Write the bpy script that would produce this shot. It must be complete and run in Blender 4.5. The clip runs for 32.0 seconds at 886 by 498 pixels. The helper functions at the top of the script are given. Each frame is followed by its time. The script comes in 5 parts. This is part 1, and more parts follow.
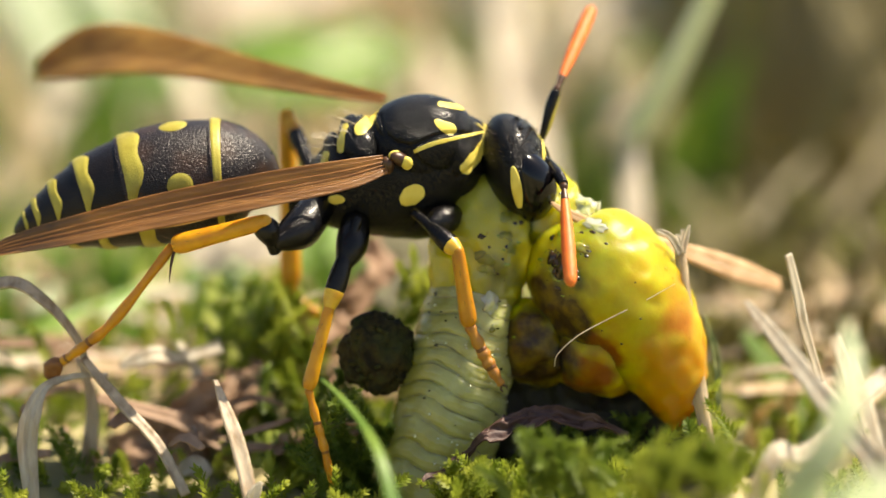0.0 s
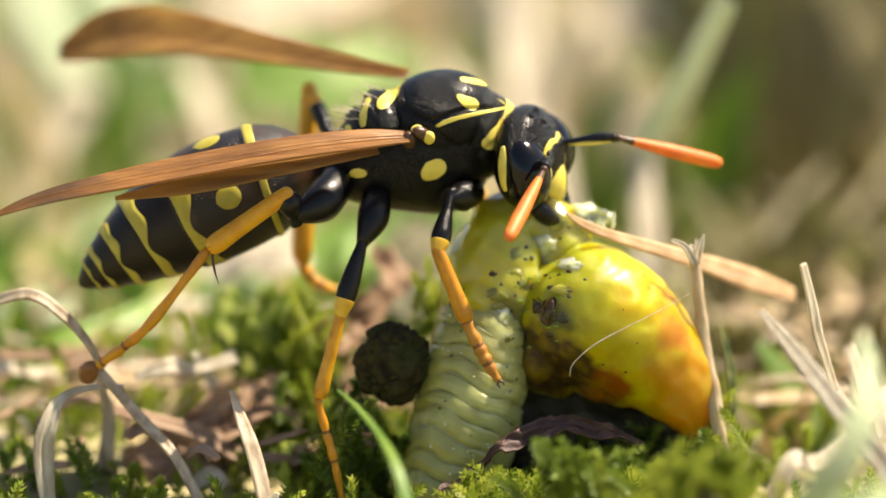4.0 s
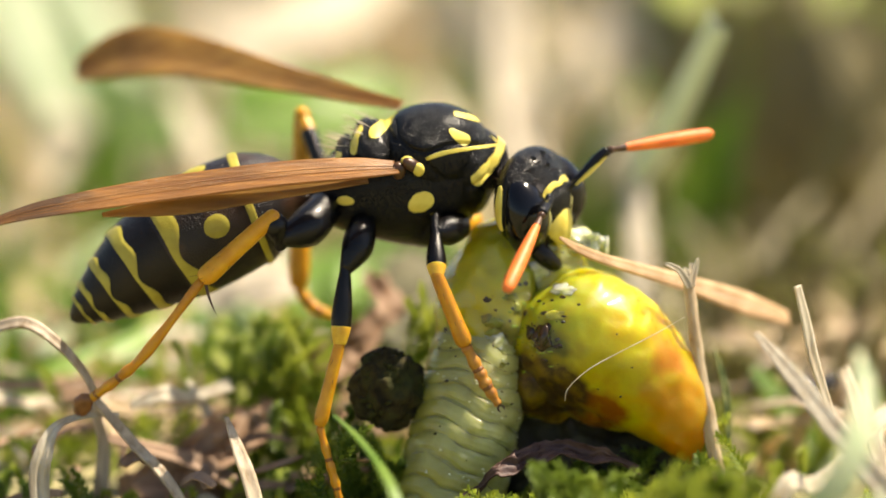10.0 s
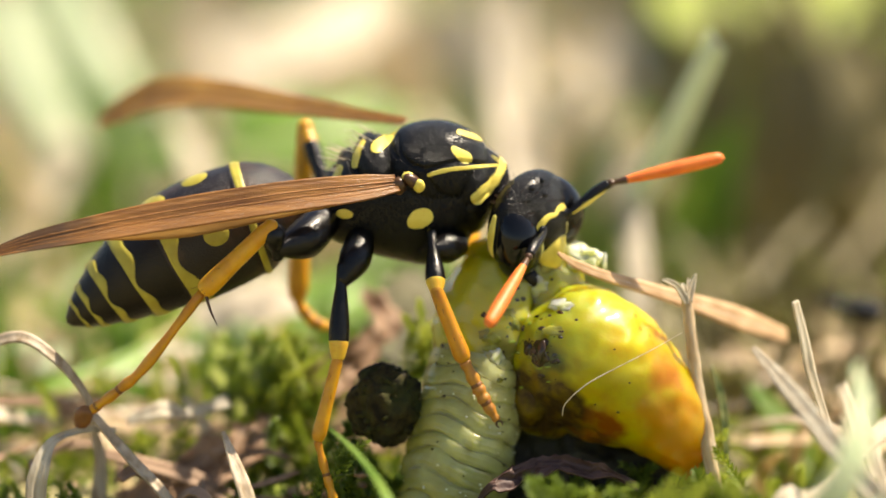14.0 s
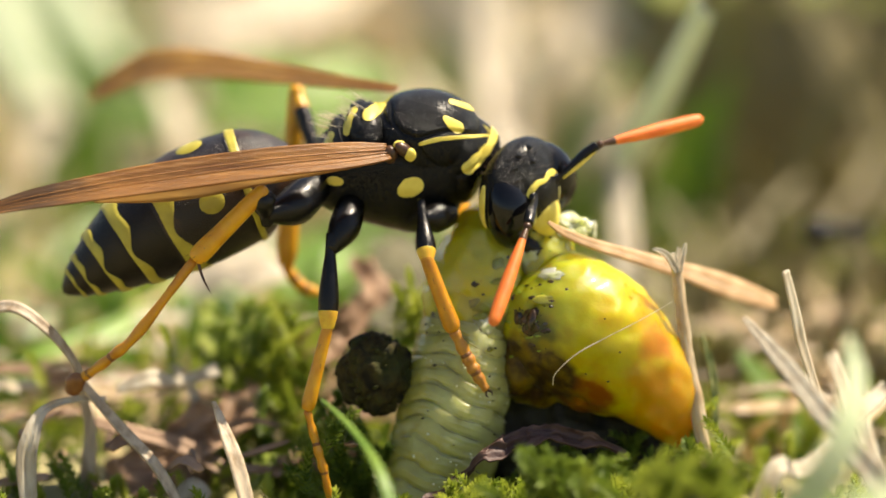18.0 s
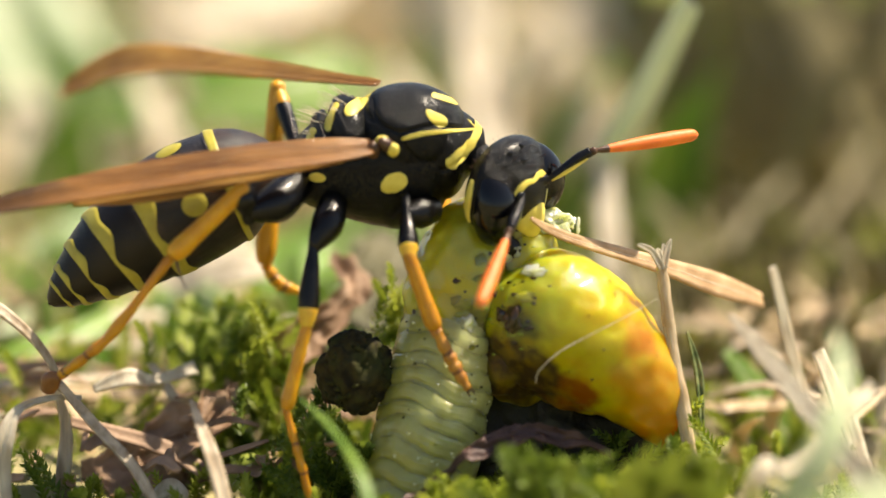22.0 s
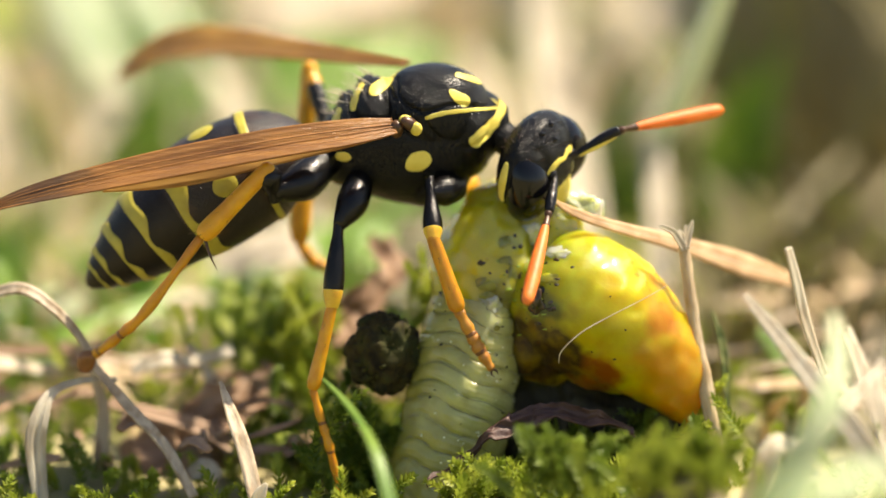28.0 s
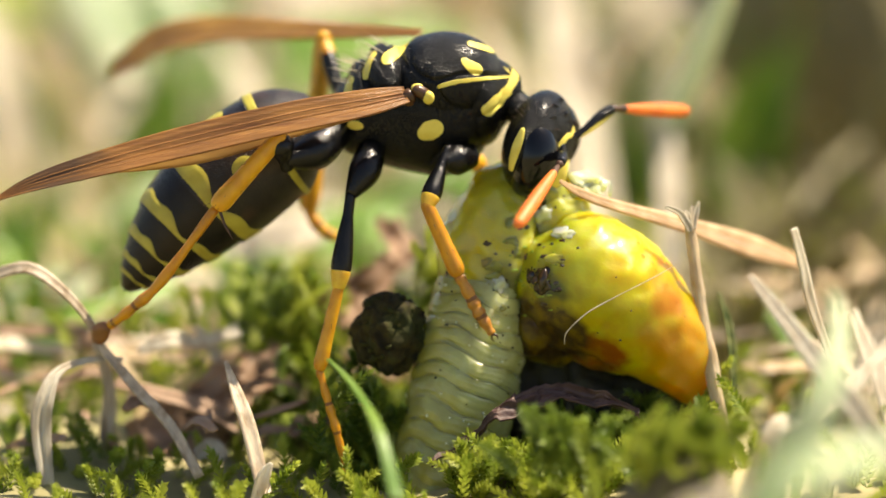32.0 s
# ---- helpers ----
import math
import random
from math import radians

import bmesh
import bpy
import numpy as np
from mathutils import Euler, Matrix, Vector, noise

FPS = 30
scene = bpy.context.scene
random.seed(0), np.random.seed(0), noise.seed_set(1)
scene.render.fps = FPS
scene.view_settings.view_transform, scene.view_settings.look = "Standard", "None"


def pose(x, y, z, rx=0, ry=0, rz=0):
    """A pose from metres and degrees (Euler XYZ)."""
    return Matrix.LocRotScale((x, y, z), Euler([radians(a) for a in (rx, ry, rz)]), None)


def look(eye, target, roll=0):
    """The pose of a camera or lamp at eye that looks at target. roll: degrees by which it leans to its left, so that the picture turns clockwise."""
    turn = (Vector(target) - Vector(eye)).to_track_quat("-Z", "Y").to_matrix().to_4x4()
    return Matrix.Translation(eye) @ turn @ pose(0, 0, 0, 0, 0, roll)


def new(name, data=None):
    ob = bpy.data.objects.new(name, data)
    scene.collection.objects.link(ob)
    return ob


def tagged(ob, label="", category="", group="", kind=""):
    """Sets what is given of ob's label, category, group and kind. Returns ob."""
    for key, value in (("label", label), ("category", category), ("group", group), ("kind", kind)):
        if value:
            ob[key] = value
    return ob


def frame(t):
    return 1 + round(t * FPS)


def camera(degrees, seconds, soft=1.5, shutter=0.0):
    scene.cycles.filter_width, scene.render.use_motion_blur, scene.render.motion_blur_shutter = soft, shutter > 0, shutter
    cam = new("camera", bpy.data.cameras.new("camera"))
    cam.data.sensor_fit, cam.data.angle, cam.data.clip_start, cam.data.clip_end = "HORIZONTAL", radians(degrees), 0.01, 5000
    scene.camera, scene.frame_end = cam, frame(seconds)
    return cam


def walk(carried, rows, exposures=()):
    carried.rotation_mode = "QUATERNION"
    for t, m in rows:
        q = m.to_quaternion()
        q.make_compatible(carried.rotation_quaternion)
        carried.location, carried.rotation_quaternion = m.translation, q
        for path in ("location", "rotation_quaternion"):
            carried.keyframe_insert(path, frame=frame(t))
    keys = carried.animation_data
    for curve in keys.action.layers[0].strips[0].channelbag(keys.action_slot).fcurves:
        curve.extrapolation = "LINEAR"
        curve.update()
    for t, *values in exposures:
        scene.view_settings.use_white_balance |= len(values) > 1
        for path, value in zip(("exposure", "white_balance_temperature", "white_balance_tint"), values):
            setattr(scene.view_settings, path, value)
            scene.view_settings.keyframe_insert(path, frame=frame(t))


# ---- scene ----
from mathutils.bvhtree import BVHTree

MM = 0.001  # all shapes below are drawn in millimetres: a close-up of a 15 mm insect

cam = camera(9.0, 32.0, soft=1.6)
cam.data.dof.use_dof = True
cam.data.dof.focus_distance = 0.1482
cam.data.dof.aperture_fstop = 34.0
PATH = [
    (0.0, pose(0.00070, -0.14616, 0.03913, 77.388, -0.436, 0.272)),
    (0.5, pose(0.00060, -0.14648, 0.03917, 77.413, -0.381, 0.336)),
    (1.0, pose(0.00063, -0.14654, 0.03911, 77.453, -0.371, 0.390)),
    (1.5, pose(0.00052, -0.14667, 0.03890, 77.552, -0.440, 0.373)),
    (2.0, pose(0.00045, -0.14684, 0.03869, 77.662, -0.408, 0.335)),
    (2.5, pose(0.00050, -0.14682, 0.03890, 77.594, -0.359, 0.337)),
    (3.0, pose(0.00050, -0.14684, 0.03889, 77.613, -0.319, 0.319)),
    (3.5, pose(0.00043, -0.14663, 0.03923, 77.482, -0.305, 0.286)),
    (5.5, pose(0.00024, -0.14640, 0.03867, 77.733, -0.121, 0.145)),
    (6.0, pose(0.00025, -0.14638, 0.03860, 77.775, -0.064, 0.132)),
    (6.5, pose(0.00029, -0.14646, 0.03854, 77.820, -0.078, 0.153)),
    (7.0, pose(0.00007, -0.14654, 0.03830, 77.929, -0.086, 0.066)),
    (7.5, pose(-0.00005, -0.14640, 0.03852, 77.850, -0.065, 0.012)),
    (8.0, pose(0.00006, -0.14650, 0.03836, 77.926, -0.057, 0.048)),
    (8.5, pose(-0.00007, -0.14667, 0.03834, 77.986, 0.016, -0.027)),
    (9.0, pose(-0.00000, -0.14672, 0.03839, 78.006, -0.002, 0.004)),
    (9.5, pose(-0.00009, -0.14666, 0.03842, 78.022, 0.040, -0.042)),
    (10.0, pose(-0.00006, -0.14664, 0.03840, 78.066, 0.078, -0.044)),
    (10.5, pose(-0.00015, -0.14663, 0.03840, 78.100, 0.105, -0.086)),
    (11.0, pose(0.00004, -0.14671, 0.03818, 78.215, 0.118, -0.013)),
    (11.5, pose(0.00002, -0.14660, 0.03807, 78.279, 0.074, -0.018)),
    (12.0, pose(0.00015, -0.14657, 0.03798, 78.337, 0.072, 0.033)),
    (12.5, pose(0.00012, -0.14649, 0.03765, 78.479, 0.072, 0.017)),
    (13.0, pose(0.00033, -0.14652, 0.03766, 78.486, 0.069, 0.101)),
    (13.5, pose(0.00028, -0.14667, 0.03725, 78.663, 0.015, 0.092)),
    (15.5, pose(-0.00034, -0.14685, 0.03758, 78.529, 0.019, -0.209)),
    (16.0, pose(-0.00039, -0.14655, 0.03802, 78.294, 0.000, -0.239)),
    (16.5, pose(-0.00057, -0.14655, 0.03803, 78.230, -0.026, -0.323)),
    (17.0, pose(-0.00076, -0.14666, 0.03814, 78.134, -0.075, -0.396)),
    (17.5, pose(-0.00067, -0.14656, 0.03821, 78.035, -0.113, -0.359)),
    (18.0, pose(-0.00079, -0.14655, 0.03831, 77.934, -0.084, -0.423)),
    (18.5, pose(-0.00070, -0.14655, 0.03838, 77.862, -0.092, -0.386)),
    (19.0, pose(-0.00058, -0.14652, 0.03824, 77.886, -0.107, -0.336)),
    (19.5, pose(-0.00063, -0.14641, 0.03825, 77.863, -0.101, -0.362)),
    (20.0, pose(-0.00058, -0.14636, 0.03810, 77.917, -0.092, -0.347)),
    (20.5, pose(-0.00069, -0.14568, 0.03800, 77.914, -0.065, -0.441)),
    (21.0, pose(-0.00069, -0.14515, 0.03779, 77.955, -0.073, -0.491)),
    (21.5, pose(-0.00067, -0.14473, 0.03771, 77.963, -0.050, -0.539)),
    (22.0, pose(-0.00039, -0.14421, 0.03776, 77.915, -0.033, -0.479)),
    (22.5, pose(-0.00052, -0.14381, 0.03754, 77.982, -0.127, -0.559)),
    (23.0, pose(-0.00048, -0.14338, 0.03735, 78.035, -0.063, -0.610)),
    (23.5, pose(-0.00055, -0.14299, 0.03700, 78.152, -0.056, -0.690)),
    (24.0, pose(-0.00035, -0.14268, 0.03688, 78.189, -0.024, -0.663)),
    (24.5, pose(0.00011, -0.14251, 0.03733, 78.016, 0.057, -0.525)),
    (25.0, pose(0.00118, -0.14246, 0.03753, 77.803, 0.335, -0.202)),
    (25.5, pose(0.00297, -0.14240, 0.03781, 77.226, 0.743, 0.751)),
    (26.0, pose(0.00387, -0.14284, 0.03809, 77.550, 0.933, 1.480)),
    (26.5, pose(0.00428, -0.14455, 0.03851, 77.765, 0.931, 1.484)),
    (28.5, pose(0.00667, -0.14657, 0.03827, 77.675, 0.887, 2.389)),
    (29.0, pose(0.00708, -0.14656, 0.03814, 77.666, 0.846, 2.559)),
    (29.5, pose(0.00746, -0.14669, 0.03813, 77.644, 0.776, 2.737)),
    (30.0, pose(0.00782, -0.14650, 0.03796, 77.668, 0.772, 2.892)),
    (30.5, pose(0.00757, -0.14659, 0.03786, 77.705, 0.889, 2.770)),
    (31.0, pose(0.00740, -0.14659, 0.03783, 77.719, 0.887, 2.708)),
    (31.5, pose(0.00725, -0.14653, 0.03779, 77.725, 0.869, 2.659)),
    (32.0, pose(0.00719, -0.14655, 0.03779, 77.729, 0.862, 2.635)),
]
walk(cam, PATH, [(0, 0.89, 7400, 12), (2, 0.99, 7400, 12), (6, 0.97, 7400, 12), (9, 0.95, 7400, 12), (13, 0.90, 7400, 12), (17, 0.88, 7400, 12), (20, 0.81, 7400, 12), (23, 0.89, 7400, 12), (26, 0.97, 7400, 12), (32, 0.96, 7400, 12)])

# ---- light: a high sun over the meadow floor and open sky ----
world = bpy.data.worlds.new("sky")
scene.world = world
world.use_nodes = True
wn = world.node_tree.nodes
sky = wn.new("ShaderNodeTexSky")
sky.sky_type = "NISHITA"
sky.sun_disc = False
sky.sun_elevation, sky.sun_rotation = radians(60.6), radians(68.2)
world.node_tree.links.new(sky.outputs[0], wn["Background"].inputs[0])
wn["Background"].inputs[1].default_value = 0.09
sun = new("sun", bpy.data.lights.new("sun", "SUN"))
sun.data.energy, sun.data.angle, sun.data.color = 5.0, radians(0.6), (1.0, 0.93, 0.80)
sun.matrix_basis = look((0.45, 0.18, 0.86), (0, 0, 0))


# ---- materials ----
def mat(name, col, col2=None, scale=4.0, rough=0.5, bump=0.0, bscale=20.0, sss=0.0, radius=(0.6, 0.4, 0.2),
        coat=0.0, translucent=0.0, spec=0.5, stretch=(1, 1, 1), per_object=0.0, transmission=0.0, stops=(0.35, 0.65), grad=None, stain_shade=None, bdist=0.03, sheen=0.06, pits=0.0, pit_depth=0.05, cloud=None):
    """A surface of two colours mixed by noise of so many cells a millimetre, with fine relief."""
    m = bpy.data.materials.new(name)
    m.use_nodes = True
    nt = m.node_tree
    n, l = nt.nodes, nt.links
    b = n["Principled BSDF"]
    tc, mp, no, ra = n.new("ShaderNodeTexCoord"), n.new("ShaderNodeMapping"), n.new("ShaderNodeTexNoise"), n.new("ShaderNodeValToRGB")
    mp.inputs["Scale"].default_value = [scale / MM * s for s in stretch]
    no.inputs["Scale"].default_value, no.inputs["Detail"].default_value = 1.0, 5.0
    l.new(tc.outputs["Object"], mp.inputs[0]), l.new(mp.outputs[0], no.inputs[0]), l.new(no.outputs[0], ra.inputs[0])
    if grad:
        dp, ad = n.new("ShaderNodeVectorMath"), n.new("ShaderNodeMath")
        dp.operation = "DOT_PRODUCT"
        dp.inputs[1].default_value = [g / MM for g in grad]
        l.new(tc.outputs["Object"], dp.inputs[0]), l.new(dp.outputs["Value"], ad.inputs[0]), l.new(no.outputs[0], ad.inputs[1])
        l.new(ad.outputs[0], ra.inputs[0])
    c2 = col2 or [k * 0.75 for k in col]
    ra.color_ramp.elements[0].position, ra.color_ramp.elements[1].position = stops
    ra.color_ramp.elements[0].color, ra.color_ramp.elements[1].color = (*col, 1), (*c2, 1)
    out = ra.outputs[0]
    for spot, reach, tint, *edge in stain_shade or ():
        # another colour mixed in round one spot: stains, and on the gut also painted shadow
        vm, nz, sm, rr, mc = n.new("ShaderNodeVectorMath"), n.new("ShaderNodeTexNoise"), n.new("ShaderNodeMath"), n.new("ShaderNodeMapRange"), n.new("ShaderNodeMix")
        vm.operation, sm.operation, mc.data_type = "DISTANCE", "MULTIPLY_ADD", "RGBA"
        vm.inputs[1].default_value = [k * MM for k in spot]
        nz.inputs["Scale"].default_value, nz.inputs["Detail"].default_value = 1.1 / MM, 2.0
        sm.inputs[1].default_value = reach * 0.9 * MM
        rr.inputs["From Min"].default_value, rr.inputs["From Max"].default_value = reach * 1.0 * MM, reach * (edge[0] if edge else 1.5) * MM
        l.new(tc.outputs["Object"], vm.inputs[0]), l.new(tc.outputs["Object"], nz.inputs[0])
        l.new(nz.outputs[0], sm.inputs[0]), l.new(vm.outputs["Value"], sm.inputs[2]), l.new(sm.outputs[0], rr.inputs[0])
        l.new(rr.outputs[0], mc.inputs["Factor"]), l.new(out, mc.inputs["B"])
        mc.inputs["A"].default_value = (*tint, 1)
        out = mc.outputs["Result"]
    if per_object:
        oi, hs, mr = n.new("ShaderNodeObjectInfo"), n.new("ShaderNodeHueSaturation"), n.new("ShaderNodeMapRange")
        mr.inputs["To Min"].default_value, mr.inputs["To Max"].default_value = 1 - per_object, 1 + per_object
        l.new(oi.outputs["Random"], mr.inputs[0]), l.new(mr.outputs[0], hs.inputs["Value"]), l.new(out, hs.inputs["Color"])
        out = hs.outputs[0]
    l.new(out, b.inputs["Base Color"])
    b.inputs["Roughness"].default_value = rough
    b.inputs["Specular IOR Level"].default_value = spec
    b.inputs["Coat Weight"].default_value, b.inputs["Coat Roughness"].default_value = coat, sheen
    b.inputs["Transmission Weight"].default_value = transmission
    if sss:
        b.inputs["Subsurface Weight"].default_value, b.inputs["Subsurface Scale"].default_value = sss, MM
        b.inputs["Subsurface Radius"].default_value = radius
    if bump:
        n2, bp = n.new("ShaderNodeTexNoise"), n.new("ShaderNodeBump")
        m2 = n.new("ShaderNodeMapping")
        m2.inputs["Scale"].default_value = [bscale / MM * s for s in stretch]
        n2.inputs["Scale"].default_value, n2.inputs["Detail"].default_value = 1.0, 4.0
        bp.inputs["Strength"].default_value, bp.inputs["Distance"].default_value = bump, bdist * MM
        l.new(tc.outputs["Object"], m2.inputs[0]), l.new(m2.outputs[0], n2.inputs[0])
        l.new(n2.outputs[0], bp.inputs["Height"]), l.new(bp.outputs[0], b.inputs["Normal"])
    if pits:
        # fine punctures with raised walls between them
        vo, pr, pb, pm = n.new("ShaderNodeTexVoronoi"), n.new("ShaderNodeMapRange"), n.new("ShaderNodeBump"), n.new("ShaderNodeMapping")
        pm.inputs["Scale"].default_value = [pits / MM] * 3
        vo.inputs["Scale"].default_value = 1.0
        pr.inputs["From Min"].default_value, pr.inputs["From Max"].default_value = 0.1, 0.6
        pb.inputs["Strength"].default_value, pb.inputs["Distance"].default_value = 1.0, pit_depth * MM
        l.new(tc.outputs["Object"], pm.inputs[0]), l.new(pm.outputs[0], vo.inputs["Vector"]), l.new(vo.outputs["Distance"], pr.inputs[0])
        l.new(pr.outputs[0], pb.inputs["Height"])
        if bump:
            l.new(bp.outputs[0], pb.inputs["Normal"])
        l.new(pb.outputs[0], b.inputs["Normal"])
    if cloud:
        # broad blotches of a second tone over the whole
        cn, cr, cm = n.new("ShaderNodeTexNoise"), n.new("ShaderNodeMapRange"), n.new("ShaderNodeMix")
        cm.data_type = "RGBA"
        cn.inputs["Scale"].default_value, cn.inputs["Detail"].default_value = cloud[0] / MM, 3.0
        cr.inputs["From Min"].default_value, cr.inputs["From Max"].default_value = 0.42, 0.68
        cr.inputs["To Max"].default_value = cloud[2]
        cm.inputs["B"].default_value = (*cloud[1], 1)
        l.new(tc.outputs["Object"], cn.inputs[0]), l.new(cn.outputs[0], cr.inputs[0]), l.new(cr.outputs[0], cm.inputs["Factor"]), l.new(out, cm.inputs["A"])
        l.new(cm.outputs["Result"], b.inputs["Base Color"])
        out = cm.outputs["Result"]
    if translucent:
        tr, mx = n.new("ShaderNodeBsdfTranslucent"), n.new("ShaderNodeMixShader")
        l.new(out, tr.inputs[0])
        mx.inputs[0].default_value = translucent
        l.new(b.outputs[0], mx.inputs[1]), l.new(tr.outputs[0], mx.inputs[2])
        l.new(mx.outputs[0], n["Material Output"].inputs[0])
    return m


BLACK = mat("black_cuticle", (0.002, 0.002, 0.002), (0.004, 0.004, 0.004), 3, 0.27, 0.12, 30, spec=0.26, bdist=0.02, pits=22, pit_depth=0.018)
SHINY = mat("shiny_black_cuticle", (0.003, 0.003, 0.003), (0.006, 0.005, 0.005), 3, 0.22, 0.4, 24, spec=0.25, bdist=0.02, coat=0.12, sheen=0.15, pits=24, pit_depth=0.006)
BROWNBLACK = mat("brownish_black_cuticle", (0.010, 0.006, 0.005), (0.075, 0.036, 0.018), 0.8, 0.34, 0.7, 20, spec=0.45, stops=(.45, .75), pits=22, pit_depth=0.010)
ABBLACK = mat("abdomen_black", (0.005, 0.004, 0.004), (0.015, 0.010, 0.007), 1.2, 0.30, 0.5, 22, spec=0.30, pits=22, pit_depth=0.006)
EYE = mat("compound_eye", (0.002, 0.002, 0.003), (0.004, 0.004, 0.005), 3, 0.11, 0.04, 40, spec=0.36)
YELLOW = mat("yellow_cuticle", (0.84, 0.71, 0.15), (0.72, 0.57, 0.09), 2, 0.40, 0.3, 18, spec=0.4)
PALEYELLOW = mat("pale_yellow_cuticle", (0.80, 0.76, 0.36), (0.74, 0.68, 0.24), 2, 0.36, 0.3, 18, spec=0.45)
ABYELLOW = mat("abdomen_yellow", (0.46, 0.40, 0.06), (0.36, 0.30, 0.04), 2, 0.42, 0.3, 18, spec=0.4)
KNEE = mat("yellow_knee", (0.78, 0.52, 0.05), (0.66, 0.36, 0.03), 3, 0.35, 0.3, 16, sss=0.3, radius=(0.3, 0.2, 0.05))
BROWN = mat("brown_cuticle", (0.10, 0.045, 0.015), (0.05, 0.02, 0.01), 4, 0.35, 0.3, 18)
LEG = mat("orange_leg", (0.74, 0.38, 0.015), (0.58, 0.25, 0.01), 1.5, 0.36, 0.25, 16, sss=0.25, radius=(0.3, 0.15, 0.05))
AMBERLEG = mat("amber_leg", (0.62, 0.29, 0.014), (0.44, 0.18, 0.01), 1.5, 0.34, 0.25, 16, sss=0.3, radius=(0.3, 0.15, 0.05))
TARSUS = mat("brown_tarsus", (0.54, 0.25, 0.025), (0.38, 0.15, 0.025), 3, 0.45, 0.4, 16)
JOINT = mat("foot_joint", (0.26, 0.10, 0.02), (0.18, 0.07, 0.02), 3, 0.45, 0.4, 16)
ANTENNA = mat("orange_antenna", (0.82, 0.21, 0.028), (0.70, 0.14, 0.02), 2, 0.5, 0.3, 20, sss=0.2, radius=(0.3, 0.12, 0.05))
WING = mat("amber_wing", (0.54, 0.26, 0.075), (0.25, 0.10, 0.030), 4.5, 0.30, 0.6, 20, translucent=0.40, stretch=(0.06, 1, 1), spec=0.6, cloud=(0.6, (0.24, 0.105, 0.032), 0.7), pits=26, pit_depth=0.006,
          stain_shade=((Vector((-10.9, -1.7, -1.1)), 3.4, (0.15, 0.085, 0.045)),))
FARWINGMAT = mat("smoky_amber_wing", (0.70, 0.45, 0.15), (0.46, 0.26, 0.085), 2.5, 0.34, 0.6, 12, translucent=0.65, stretch=(0.12, 1, 1), spec=0.4, cloud=(0.35, (0.32, 0.19, 0.08), 0.6))
VEIN = mat("wing_vein", (0.42, 0.19, 0.055), (0.30, 0.13, 0.04), 3, 0.4, 0.2, 12)
SKIN = mat("pale_larva_skin", (0.32, 0.31, 0.07), (0.52, 0.54, 0.22), 0.6, 0.26, 0.5, 6, sss=0.9, radius=(0.8, 0.8, 0.35), spec=0.5, coat=0.35, sheen=0.12, bdist=0.04, stops=(0.24, 0.60), grad=(0.14, 0, 0.02), cloud=(1.3, (0.27, 0.25, 0.055), 0.6))
FLESH = mat("yellow_green_flesh", (0.54, 0.47, 0.024), (0.40, 0.39, 0.028), 0.9, 0.20, 0.35, 3.0, sss=1.0, radius=(1.8, 1.5, 0.2), coat=0.3, bdist=0.06, cloud=(0.8, (0.50, 0.50, 0.11), 0.45),
            stain_shade=((Vector((1.7, -0.6, 5.0)) - Vector((1.09, 0.19, 4.14)), 0.8, (0.14, 0.14, 0.028)),))
SAC = Vector((6.77, -0.64, 2.64))
# the sharp-edged dark spots paint the wasp's shadow together with brown gut contents
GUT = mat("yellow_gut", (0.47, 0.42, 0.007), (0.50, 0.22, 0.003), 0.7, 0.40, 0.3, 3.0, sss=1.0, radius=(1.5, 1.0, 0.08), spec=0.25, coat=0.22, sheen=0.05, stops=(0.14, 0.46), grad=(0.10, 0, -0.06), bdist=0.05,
          stain_shade=((Vector((2.97, -1.24, 6.40)) - SAC, 1.7, (0.34, 0.36, 0.022)), (Vector((6.26, -1.50, 4.80)) - SAC, 0.8, (0.42, 0.17, 0.004)), (Vector((6.3, -1.6, 3.4)) - SAC, 1.0, (0.48, 0.24, 0.003)),
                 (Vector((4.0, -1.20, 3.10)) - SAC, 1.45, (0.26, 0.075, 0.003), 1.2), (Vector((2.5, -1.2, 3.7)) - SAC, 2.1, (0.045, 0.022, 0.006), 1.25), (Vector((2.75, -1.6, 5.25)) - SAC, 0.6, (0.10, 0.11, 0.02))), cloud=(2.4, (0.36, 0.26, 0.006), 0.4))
WART = mat("pale_wart", (0.82, 0.84, 0.52), (0.74, 0.76, 0.40), 3, 0.25, 0.2, 8, sss=0.4, radius=(0.3, 0.3, 0.1))
FOLD = mat("olive_fold", (0.15, 0.14, 0.04), (0.24, 0.24, 0.09), 3, 0.35, 0.3, 8)
PULP = mat("white_pulp", (0.72, 0.76, 0.50), (0.54, 0.60, 0.24), 2, 0.10, 0.5, 5, sss=0.9, radius=(0.8, 0.8, 0.4), coat=0.9, bdist=0.08)
GREENBIT = mat("green_bit", (0.16, 0.26, 0.02), (0.30, 0.38, 0.04), 3, 0.12, 0.3, 8, coat=0.7)
DEW = mat("clear_wet_drop", (0.95, 0.85, 0.4), (0.9, 0.8, 0.3), 2, 0.02, transmission=0.95)
OLIVEGUT = mat("olive_smear", (0.20, 0.20, 0.025), (0.34, 0.33, 0.045), 3, 0.18, 0.3, 6, sss=0.8, radius=(0.7, 0.7, 0.1), coat=0.3)
DARKGUT = mat("dark_gut", (0.060, 0.030, 0.010), (0.022, 0.016, 0.008), 2, 0.16, 0.5, 6, coat=0.35, spec=0.4)
SPECK = mat("dark_speck", (0.03, 0.028, 0.015), (0.05, 0.04, 0.02), 5, 0.2, 0.4, 12, coat=0.5)
